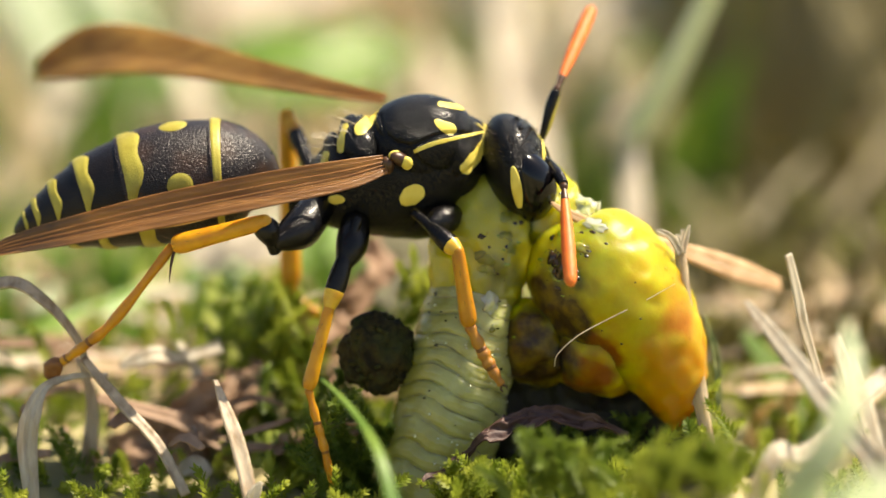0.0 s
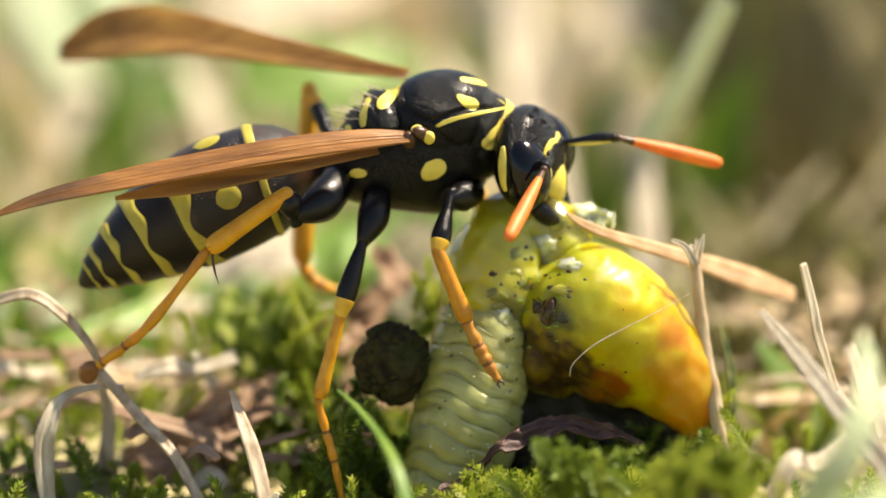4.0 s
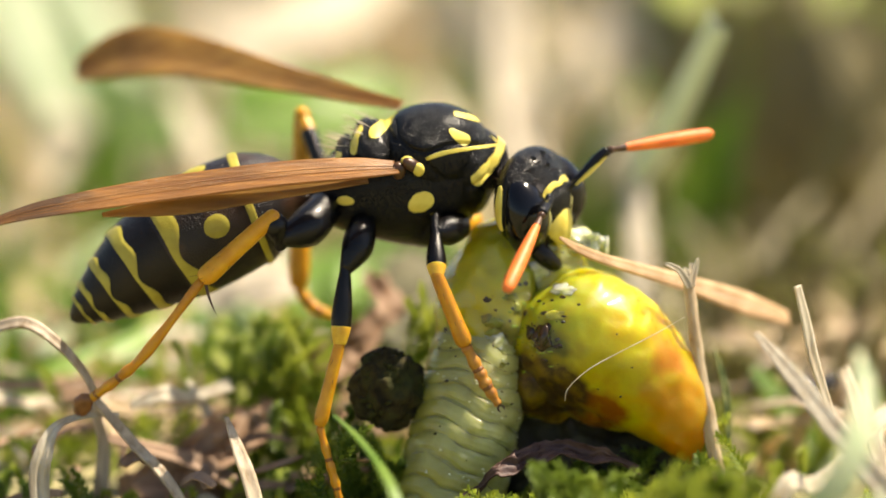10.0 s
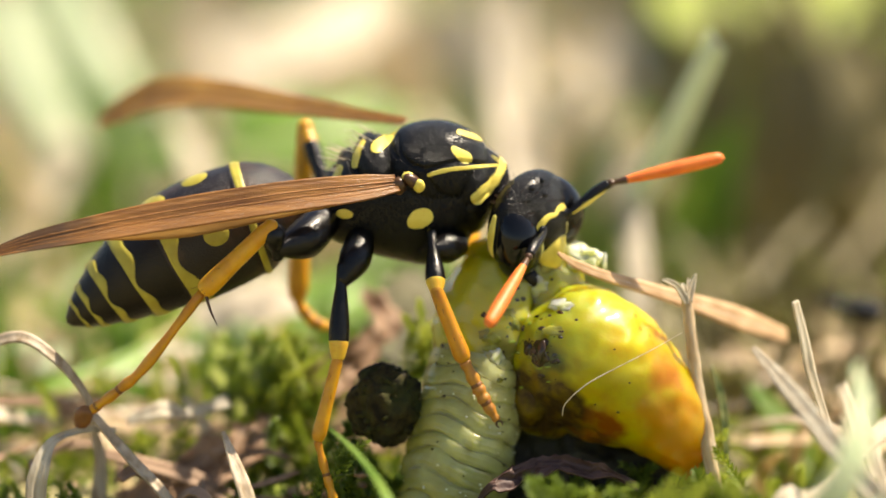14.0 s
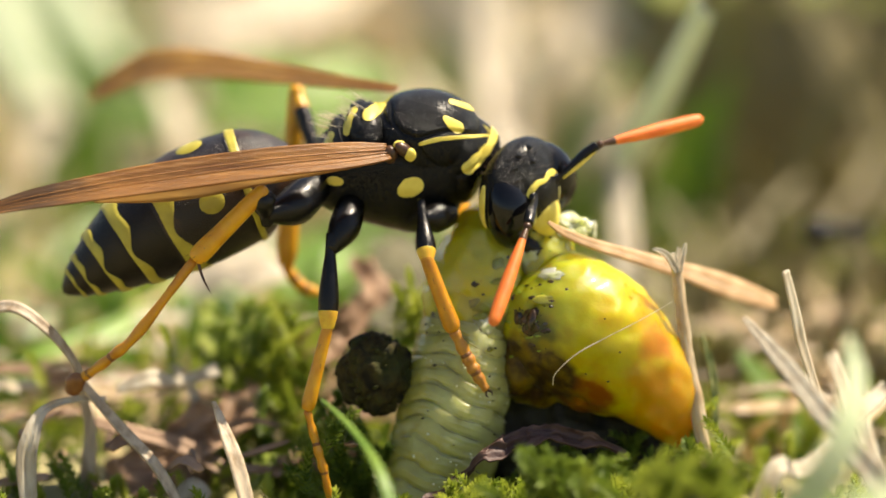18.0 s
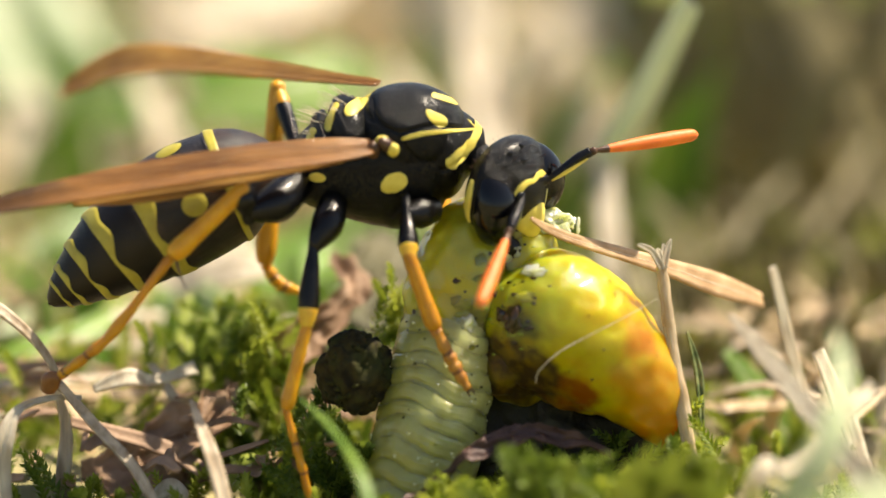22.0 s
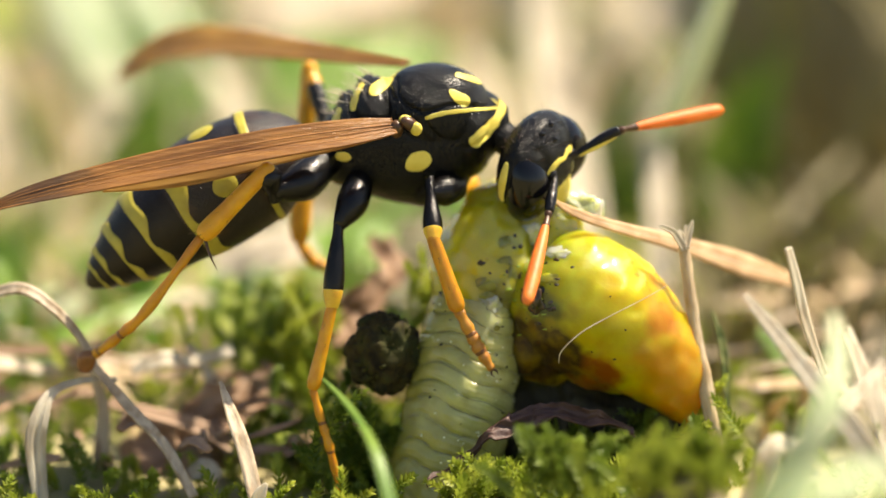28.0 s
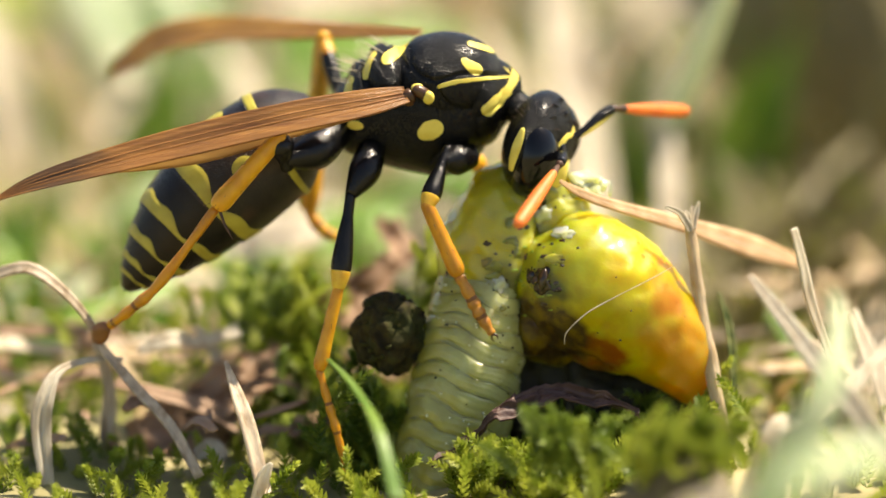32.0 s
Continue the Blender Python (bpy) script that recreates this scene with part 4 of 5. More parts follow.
part("hair", tube(((3.23, -1.95, 3.72), (3.31, -2.05, 4.08), (3.86, -2.02, 4.59), (4.68, -1.92, 5.03), (5.57, -1.60, 5.42), (6.39, -1.30, 5.83)), (.012, .016, .018, .016, .013, .008), 6, 8), STRAWPALE, cat, "single pale hair")

# ---- loose things round it ----
dropping = thing("dropping", (-1.49, -0.76, 2.67), "dark crumbly round dropping on the moss", "dropping")
part("core", blob((-1.47, -0.54, 3.71), (.92, .85, 1.10), None, 5, 0.22, 2.6), FRASS, dropping)
for k in range(220):
    a, b = rnd.uniform(0, 2 * math.pi), math.asin(rnd.uniform(-1, 1))
    q = Vector((-1.47, -0.54, 3.71)) + Vector((math.cos(a) * math.cos(b) * .88, math.sin(a) * math.cos(b) * .83, math.sin(b) * 1.04))
    z = rnd.uniform(.03, .10)
    part("crumb", blob(q, (z * rnd.uniform(.7, 1.5), z, z * rnd.uniform(.5, 1.2)), None, 2, .9, 6), FRASS, dropping)


def twig():
    t = thing("twig", (7.50, -1.34, 0.41), "thin dry straw stalk with a split top", "twig")
    line = ((7.79, -1.41, -0.89), (7.50, -1.28, 0.71), (7.20, -1.06, 2.21), (7.09, -0.92, 2.87), (6.87, -0.65, 4.12), (6.69, -0.37, 5.45), (6.54, -0.15, 6.55))
    part("stalk", tube(line, (.17, .17, .17, .22, .16, .15, .15), 16, 10, 0.05), STRAW, t)
    for k in range(7):
        # raised fibres along the stalk
        a = math.pi + math.pi * (k + .5) / 7
        off = Vector((math.cos(a), math.sin(a) * .9, 0))
        part("fibre", tube([Vector(p) + off * r for p, r in zip(line[1:], (.165, .165, .21, .155, .145, .14))], (.012, .022, .026, .024, .022, .016), 6, 8, .03), STRAWPALE if k % 2 else STRAW, t)
    for pts, w in ((((6.56, -0.30, 6.42), (6.30, -0.32, 6.86), (6.02, -0.40, 7.04), (5.90, -0.40, 7.06)), (.20, .18, .12, .04)), (((6.60, -0.28, 6.45), (6.72, -0.12, 6.92), (6.80, -0.08, 7.16)), (.20, .16, .04)),
                   (((6.54, -0.32, 6.4), (6.50, -0.24, 6.80), (6.42, -0.20, 6.92)), (.16, .14, .05)), (((6.60, -0.1, 6.4), (6.62, 0.05, 6.85), (6.60, 0.1, 7.0)), (.18, .14, .04))):
        part("split_end", blade(pts, w, (.2, -.8, .3), .05, .3, 6, pleats=1.5), STRAWPALE, t)
    part("node", blob((7.07, -0.90, 2.90), (.21, .2, .26), None, 3, .4, 4), STRAW, t)
    for q in ((6.74, -1.02, 2.72), (7.24, -1.02, 2.52), (6.92, -1.08, 2.48)):
        part("node_scale", blade(((7.07, -1.06, 2.95), Vector((7.07, -1.08, 2.95)).lerp(Vector(q), .6), q), (.16, .12, .03), (.2, -.8, .3), .04, .2, 5), STRAWPALE, t)


twig()

# ---- a small ant wandering behind ----
ANT = Vector((9.40, 3.90, 1.49))
ant_thing = thing("ant", ANT, "small dark grey ant walking through the grass", "ant")
for name, off, size in (("gaster", (-.75, 0, .1), (.55, .38, .38)), ("thorax", (0, 0, .05), (.42, .24, .24)), ("head", (.62, 0, .08), (.3, .28, .24))):
    part(name, blob(ANT + Vector(off), size, None, 3), SHINY, ant_thing)
for k in (-1, 1):
    for f in (-.25, 0, .25):
        part("leg", tube((ANT + Vector((f, k * .15, 0)), ANT + Vector((f * 2, k * .6, .3)), ANT + Vector((f * 3.4, k * .95, -.55))), (.06, .05, .03), 6), SHINY, ant_thing)
    part("feeler", tube((ANT + Vector((.8, k * .1, .15)), ANT + Vector((1.05, k * .3, .35)), ANT + Vector((1.4, k * .35, .1))), (.035, .03, .03), 6), SHINY, ant_thing)

# ---- grass, straw and leaves ----
CAMWARD = (0.30, -0.68, 0.66)


def strip(name, label, material, pts, widths, face=CAMWARD, thick=0.07, fold=0.3, pleats=0, category="grass"):
    low = min(pts, key=lambda p: p[2])
    ob = thing(name, low, label, category)
    dead = category == "leaf"
    part("leaf_blade", blade(pts, widths, face, thick, fold, 12 if dead else 8, 3 if dead else pleats, ripple=.08 if dead else .16, crumple=.3 if dead else .0), material, ob)
    if max(widths) > .5 and (dead or not pleats):
        fc = Vector(face).normalized()
        run = [Vector(p) + fc * thick * .6 for p in pts]
        if dead:
            run = [p + noise.noise_vector(p * 1.6) * .3 for p in run]
        part("midrib", tube(run, [w * .03 for w in widths], 6, 8, hint=(0.2, 0.1, 1)), STRAWPALE if not dead else material, ob)
    return ob


strip("dry_grass", "dry tan grass blade lying across behind the stalk", TANSTRAW,
      ((3.12, -0.58, 7.83), (3.62, -0.25, 7.45), (4.46, 0.17, 7.03), (6.56, 1.41, 6.14), (8.22, 2.47, 5.34), (9.45, 3.56, 4.69)), (.08, .24, .30, .46, .68, .40), (-.15, -.8, .55), fold=0.12)
strip("dead_leaf", "shrivelled purple-brown leaf under the caterpillar", PURPLE, ((-0.21, -2.61, 0.67), (0.99, -2.54, 1.50), (1.81, -2.31, 2.09), (2.86, -2.06, 2.30), (3.98, -1.97, 2.25), (5.19, -1.84, 1.91)), (.15, .30, .62, .55, .5, .2), (0, -.6, .8), pleats=1.5, category="leaf")
# dark lump added in place of the deep shade beneath the sac
solid("shade_lump", blob((4.10, 0.55, 1.0), (3.0, 1.3, 1.65), None, 5, .5, .9), SHADELUMP, "added dark lump standing in for the shade under the gut sac", "leaf")
strip("grass_bud", "small dark green leaf tip beside the stalk", BUD, ((7.70, 0.49, 1.82), (7.60, 0.91, 3.29), (7.31, 1.24, 4.37)), (.10, .24, .04), pleats=1.5)
strip("grass_stub", "bleached pale dry grass stub", STRAWPALE, ((10.18, -3.01, 3.61), (9.71, -3.12, 5.01), (9.49, -3.10, 6.06), (9.24, -3.10, 7.06)), (.2, .3, .26, .2))
strip("pale_grass", "weathered pale grass blade", STRAWPALE, ((8.12, -4.33, 6.07), (8.94, -6.01, 5.38), (10.15, -7.86, 4.15), (11.9, -9.36, 2.2)), (.15, .40, .55, .65), (-.4, -.6, .7))
strip("wide_grass", "broad pale green grass blade near the lens", PALEGREEN, ((8.14, -15.39, 2.11), (8.75, -16.02, 3.97), (9.77, -15.68, 5.56), (10.18, -14.40, 6.79), (10.09, -13.20, 7.63)), (.8, .85, .75, .5, .15))
strip("loose_straw", "bleached straw close to the lens", STRAWPALE, ((7.84, -8.52, 0.81), (8.70, -8.07, 2.91), (9.59, -7.55, 2.93), (11.73, -5.67, 4.55)), (.5, .5, .4, .4))
strip("green_grass", "dark green grass blade behind the pale one", GREEN, ((8.66, 7.17, 2.45), (9.76, 6.87, 1.05), (10.87, 6.47, -0.80), (11.35, 6.13, -2.36)), (.3, .9, 1.0, .8))
strip("loose_straw", "bleached straw leaning behind", STRAWPALE, ((10.84, 2.30, 3.59), (11.61, 1.92, 1.78), (12.23, 1.47, -0.32)), (.4, .6, .6))
strip("curled_straw", "arched grey-brown dry grass", GREY, ((-12.44, -0.04, 5.09), (-11.20, -0.37, 5.48), (-10.29, -0.67, 5.02), (-9.55, -0.65, 4.15), (-9.18, -0.44, 3.20)), (.26, .36, .30, .22, .18))
strip("dry_grass", "thin grey dry stem", GREY, ((-9.32, -0.58, 3.49), (-8.26, -1.22, 2.40), (-7.26, -1.74, 1.42), (-6.50, -2.31, 0.20)), (.22, .3, .3, .28))
strip("dry_grass", "thin grey dry stem", GREY, ((-9.46, 0.19, 3.27), (-9.16, 0.52, 1.97), (-9.23, 0.46, 0.73), (-9.37, 0.31, -0.96)), (.2, .32, .42, .4))
strip("curled_straw", "bleached curled straw leaf with fine ribs", STRAWPALE, ((-8.68, -0.29, 2.95), (-9.55, -0.88, 3.06), (-10.27, -1.43, 2.89), (-10.60, -1.87, 2.25), (-10.72, -2.06, 1.37), (-10.48, -2.49, -0.68)), (.12, .16, .25, .5, .55, .3), pleats=2.5)
strip("withered_grass", "grey-green withered grass blade", GREY, ((-5.72, -2.35, 3.37), (-5.35, -3.03, 2.54), (-5.04, -3.41, 1.72), (-4.65, -3.95, 0.18)), (.1, .36, .42, .4))
strip("fresh_grass", "fresh green grass blade with a pale edge", GREEN, ((-2.84, -4.77, 4.00), (-2.09, -6.38, 3.65), (-1.34, -8.55, 3.04), (-0.84, -9.88, 1.62)), (.06, .24, .34, .42), (.6, -.6, .5))
strip("brown_stalk", "brown dry stem lying on the litter", DEADLEAF, ((-12.75, 5.13, 2.48), (-10.87, 5.13, 2.48), (-9.30, 5.16, 2.60)), (.3, .3, .2))
strip("brown_stalk", "orange-brown stem lying on the litter", DEADLEAF, ((-9.09, 1.42, 1.87), (-8.02, 1.37, 1.60), (-6.49, 1.26, 1.12), (-5.11, 1.08, 0.26)), (.3, .4, .5, .4))
strip("green_grass", "green grass blade behind the foot", GREEN, ((-13.07, 8.90, 0.96), (-11.31, 9.05, 1.68), (-9.60, 10.16, 2.08), (-7.92, 12.31, 2.59)), (.5, .8, .8, .3))
strip("pale_grass", "pale grass blade among the litter", PALEGREEN, ((-13.40, 13.12, 1.57), (-11.92, 13.18, 1.89), (-10.34, 14.18, 1.75)), (.7, 1, .3))
strip("dead_leaf", "curled pinkish brown dead leaf", DEADLEAF, ((-4.92, 4.96, 1.68), (-3.96, 4.67, 2.71), (-2.72, 4.83, 3.48), (-1.75, 5.48, 4.13), (-1.57, 6.13, 4.79), (-2.27, 6.70, 5.07)), (.7, 1.4, 1.2, .7, .8, .3), pleats=1.5, category="leaf")
strip("dead_leaf", "crumpled brown dead leaf in the litter", DEADLEAF, ((-7.59, 1.69, 0.73), (-6.51, 1.82, 1.33), (-5.44, 1.92, 1.78), (-4.70, 3.08, 2.45)), (.5, 1.3, 1.1, .4), pleats=1.5, category="leaf")
strip("dead_leaf", "brown dead leaf in the litter", DEADLEAF, ((-8.82, 1.60, 0.28), (-7.43, 1.63, 0.43), (-5.90, 1.53, -0.02)), (.8, 1.6, .9), pleats=1.5, category="leaf")
strip("straw_scrap", "bleached scrap of straw", STRAWPALE, ((-8.48, 2.09, 2.60), (-7.59, 2.15, 2.90), (-6.83, 2.43, 2.77), (-5.77, 2.79, 3.03)), (.2, .5, .3, .4), category="straw")
strip("straw_scrap", "bleached scrap of straw", STRAWPALE, ((-7.02, 3.21, 3.06), (-6.38, 2.53, 2.27), (-5.90, 1.79, 1.18)), (.2, .3, .2), category="straw")
strip("straw_scrap", "bleached scrap of straw", STRAWPALE, ((-6.73, -0.44, 0.33), (-6.34, -0.41, 0.48), (-5.94, -0.46, 0.25)), (.3, .6, .3), category="straw")
strip("straw_scrap", "bleached scrap of straw", STRAWPALE, ((-4.95, -4.12, -0.16), (-4.65, -3.95, 0.64), (-4.43, -3.87, 1.00)), (.2, .36, .1), category="straw")
strip("wide_grass", "broad pale green grass blade near the lens", PALEGREEN, ((7.67, -27.16, 4.46), (8.35, -27.82, 6.18), (9.58, -27.64, 7.03), (11.28, -26.62, 7.02)), (.9, 1.0, .85, .5), (0, -.5, .85))
strip("wide_grass", "bleached grass blade near the lens", STRAWPALE, ((8.80, -25.16, 4.28), (9.82, -24.84, 5.77), (10.57, -24.42, 7.75), (11.00, -22.05, 9.27)), (.4, .5, .45, .2), (-.3, -.6, .75))
strip("wide_grass", "bleached grass blade near the lens", STRAWPALE, ((5.73, -23.33, 3.24), (6.50, -23.07, 4.50), (7.79, -22.93, 5.13)), (.7, .8, .4), (-.2, -.5, .85))
strip("green_grass", "broad green grass blade in the meadow", GREEN, ((-8.16, 16.91, 0.17), (-6.48, 17.19, 1.49), (-4.48, 18.31, 1.94), (-2.80, 19.57, 3.06)), (.6, 1.4, 1.6, .6), (0, -.5, .85))
strip("pale_grass", "sunlit pale green grass blade", PALEGREEN, ((-11.60, 23.37, 1.71), (-9.15, 23.55, 2.57), (-6.39, 24.60, 2.71)), (.6, 1.6, .6), (0, -.5, .85))
strip("straw_scrap", "bleached scrap of straw", STRAWPALE, ((-6.65, 13.36, 2.70), (-5.83, 13.49, 3.34), (-5.00, 13.45, 3.15)), (.5, 1.0, .4), (0, -.5, .85), category="straw")
strip("broad_weed", "broad yellow-green leaf in the meadow", PALEGREEN, ((-17.52, 52.05, 1.96), (-15.49, 52.26, 2.95), (-14.07, 52.05, 1.96)), (3, 5, 2), (0, -.5, .85))
strip("green_grass", "sunlit green grass blade lying in the litter", GREEN, ((-5.36, 19.14, 1.06), (-3.97, 19.35, 1.96), (-2.21, 20.44, 2.25)), (.8, 2.2, .8), (0, -.5, .85))
strip("straw_scrap", "bleached scrap of straw", STRAWPALE, ((-5.59, 11.47, 3.45), (-4.78, 11.54, 3.77), (-3.97, 11.52, 3.69)), (.5, 1.3, .4), (0, -.5, .85), category="straw")
strip("pale_grass", "sunlit pale green grass blade", PALEGREEN, ((-7.47, 13.18, 1.89), (-6.32, 13.29, 2.37), (-5.17, 13.27, 2.28)), (.5, 1.3, .5), (0, -.5, .85))
# dark mounds added where the meadow has a shadowed gap
solid("shade_mound", blob((11.73, 44.96, -2.54), (7, 5, 5), None, 4, .5, .2), SOILSHADE, "added dark brown mound standing in for a shaded gap in the meadow", "clod")
solid("shade_mound", blob((14.86, 34.83, -2.09), (5, 4, 4), None, 4, .5, .25), SOILSHADE, "added dark brown mound standing in for a shaded gap in the meadow", "clod")
strip("broad_weed", "bleached leaf lying in the meadow litter", STRAWPALE, ((-6.63, 21.24, 1.29), (-5.25, 21.35, 1.83), (-3.69, 21.32, 1.70)), (.8, 2.4, .8), (0, -.5, .85))
strip("broad_weed", "green leaf lying in the meadow litter", GREEN, ((-3.25, 25.33, 1.29), (-1.84, 25.44, 1.81), (-0.42, 25.41, 1.71)), (.8, 2.0, .8), (0, -.5, .85))
strip("broad_weed", "broad sunlit lime green leaf in the meadow", LIME, ((-19.75, 52.55, 4.34), (-17.11, 52.43, 3.75), (-14.94, 50.21, 2.91), (-13.99, 47.86, 1.52)), (3.0, 6.0, 5.0, 2.0), (0, -.5, .85))
strip("dead_leaf", "withered dark olive leaf standing behind the legs", WITHERED, ((-1.16, 8.25, 2.71), (-1.08, 10.42, 3.29), (-0.76, 12.55, 3.73), (-0.32, 14.66, 4.04)), (1.4, 2.1, 1.8, .8), (0, -.95, .2), category="leaf")
strip("broad_weed", "broad green leaf with its shaded side to the lens", GREEN, ((-3.90, 22.36, 1.78), (-2.35, 23.46, 2.11), (-0.96, 24.49, 2.18), (0.63, 25.48, 2.01)), (.8, 1.8, 2.0, .8), (0, -.95, .2))
strip("broad_weed", "broad sunlit lime green leaf in the meadow", LIME, ((-10.31, 18.93, 0.05), (-8.26, 19.14, 1.06), (-6.21, 19.11, 0.89)), (.8, 1.8, .8), (0, -.5, .85))
strip("broad_weed", "bleached leaf standing in the meadow", STRAWPALE, ((4.40, 43.08, -1.74), (5.38, 43.81, 1.69), (6.02, 46.55, 4.97), (6.22, 47.04, 7.28)), (2.0, 2.8, 2.4, 1.2))
strip("green_grass", "sunlit green grass blade standing in the litter", LIME, ((-6.18, 6.03, 1.91), (-6.26, 6.75, 2.87), (-6.12, 7.50, 4.00)), (.4, .6, .15), (.6, -.5, .6))
strip("green_grass", "sunlit green grass blade standing in the litter", LIME, ((-5.23, 4.83, 1.07), (-5.53, 5.64, 2.48), (-5.42, 6.42, 3.76)), (.4, .6, .15), (.6, -.5, .6))
strip("green_grass", "sunlit lime green grass blade in the moss", LIME, ((-4.39, 2.76, 0.94), (-4.73, 4.05, 2.22), (-4.13, 5.32, 3.36)), (.4, .6, .2), (.6, -.5, .6))
strip("green_grass", "sunlit lime green grass blade in the moss", LIME, ((-4.81, 1.05, 0.11), (-4.35, 1.18, 0.71), (-3.74, 1.14, 0.56)), (.3, .7, .3), (0, -.5, .85))
# tall blades behind
strip("broad_weed", "broad bleached leaf in the meadow litter", STRAWPALE, ((-16.61, 45.45, -0.23), (-14.10, 43.65, 0.93), (-11.76, 43.61, 0.74), (-9.43, 43.77, 1.50)), (2.0, 4.5, 4.0, 1.5), (0, -.5, .85))
strip("broad_weed", "bleached leaf lying in the meadow litter", STRAWPALE, ((-1.98, 59.75, -0.31), (-0.08, 60.23, 1.96), (0.97, 60.80, 4.64)), (2.0, 3.2, 2.6), (0, -.5, .85))
strip("broad_weed", "bleached leaf lying in the meadow litter", STRAWPALE, ((-7.40, 15.38, 2.59), (-5.90, 15.45, 2.91), (-4.40, 15.52, 3.24)), (.6, 1.5, .6), (0, -.5, .85))
strip("tall_grass", "tall pale green grass blade, kinked", MINT, ((7.78, 11.17, 11.58), (6.73, 15.54, 8.14), (5.67, 19.04, 5.39), (5.73, 18.98, 5.09)), (.76, .88, .7, .35), (.45, -.55, .70))
strip("dry_stalk", "cream dry stem below the kinked blade", STRAWPALE, ((5.67, 19.15, 5.92), (5.80, 17.75, 4.13), (5.97, 16.21, 1.71), (6.10, 14.55, -1.33)), (.6, .8, .8, .7))
strip("dry_stalk", "cream dry stem far behind", STRAWPALE, ((2.14, 35.18, 9.18), (2.22, 33.43, 5.75), (3.18, 29.42, 1.33), (3.50, 26.65, -2.10)), (1.2, 1.5, 1.5, 1.4))
strip("broad_weed", "broad pale green leaf far behind", PALEGREEN, ((-14.94, 51.08, 7.04), (-13.40, 48.44, 4.24), (-11.69, 45.86, 1.70), (-10.79, 43.12, -1.55)), (4.0, 4.6, 3.6, 1.5), (0, -.55, .8))
strip("broad_weed", "broad bleached leaf far behind", STRAWPALE, ((-10.52, 50.12, 2.52), (-7.63, 48.44, 4.24), (-4.45, 48.65, 5.21), (-1.69, 51.00, 6.64)), (1.5, 3.2, 3.4, 2.0), (0, -.5, .85))
strip("broad_weed", "broad green leaf far behind", GREEN, ((-9.97, 35.99, 3.39), (-6.72, 34.14, 4.30), (-3.40, 34.18, 4.49), (-1.57, 36.42, 5.40)), (2.0, 3.6, 3.6, 2.0), (0, -.5, .85))
strip("broad_weed", "broad green leaf high in the meadow behind", LIME, ((7.70, 46.18, 6.61), (11.91, 51.20, 6.16), (16.73, 56.11, 5.21)), (2.5, 4.5, 4.0), (0.3, -.5, .8))
strip("dry_grass", "brown dry grass blade leaning in the meadow", OLIVE, ((9.54, 23.33, 1.54), (10.53, 25.58, 2.50), (11.90, 27.80, 3.32)), (.25, .3, .15))
# two more mounds added to darken the shadowed gap
solid("shade_mound", blob((13.91, 57.21, -2.59), (8, 6, 9), None, 4, .5, .16), SOILSHADE, "added dark brown mound standing in for a shaded gap in the meadow", "clod")
solid("shade_mound", blob((18.21, 47.04, -2.37), (6, 5, 7), None, 4, .5, .2), SOILSHADE, "added dark brown mound standing in for a shaded gap in the meadow", "clod")
strip("dry_grass", "brown dry grass blade leaning in the meadow", OLIVE, ((10.88, 24.99, -0.26), (12.69, 28.41, 1.36), (14.91, 31.99, 3.78)), (.25, .3, .2))


def tufts(name, label, material, count, xr, yr, height, width, seed, lean=0.5, heads=0.0):
    """Many thin blades standing on the ground, as one mesh."""
    r = random.Random(seed)
    bm = bmesh.new()
    for _ in range(count):
        x, y = r.uniform(*xr), r.uniform(*yr)
        h, a = height * r.uniform(0.4, 1.2), r.uniform(0, 2 * math.pi)
        k = lean * r.uniform(0.2, 1.4) * h
        p = [Vector((x, y, -0.6)), Vector((x + math.cos(a) * k * .3, y + math.sin(a) * k * .3, h * .55)), Vector((x + math.cos(a) * k, y + math.sin(a) * k, h))]
        blade(p, (width * r.uniform(.6, 1.2), width, .05), (math.sin(a * 3), -1, .2), 0.05, 0.3, 3, bm=bm)
    return solid(name, bm, material, label, "grass", kind="stuff")


tufts("far_grass", "sunlit green meadow grass in the distance", GREEN, 150, (-34, 9), (30, 95), 6, 1.2, 1)
tufts("far_grass", "bleached dry grass in the distance", STRAWPALE, 200, (-34, 6), (28, 95), 6, 1.4, 2)
tufts("far_grass", "olive grass in the shade in the distance", OLIVE, 220, (6, 38), (30, 95), 9, 1.3, 3)
tufts("near_grass", "short green grass behind the wasp", GREEN, 130, (-15, 2), (8, 22), 3.2, .55, 4)
tufts("near_grass", "olive grass in the shade", OLIVE, 150, (7, 20), (8, 26), 3.0, .6, 6)
tufts("near_grass", "short dry grass among the moss", STRAW, 60, (-14, 14), (4, 16), 2.6, .4, 5, 1.0)


def litter(name, label, material, count, xr, yr, size, seed):
    """Broken bits of dry grass lying about, as one mesh."""
    r = random.Random(seed)
    bm = bmesh.new()
    for _ in range(count):
        p = Vector((r.uniform(*xr), r.uniform(*yr), r.uniform(.3, 2.2)))
        a, k = r.uniform(0, math.pi), size * r.uniform(.4, 1.3)
        d = Vector((math.cos(a), math.sin(a), r.uniform(-.35, .35))) * k
        w = r.uniform(.12, .42)
        blade((p - d, p + Vector((0, 0, r.uniform(-.2, .4))), p + d), (w * .6, w, w * .4), (r.uniform(-1, 1), -1, 1), 0.05, .3, 3, bm=bm)
    return solid(name, bm, material, label, "litter", kind="stuff")


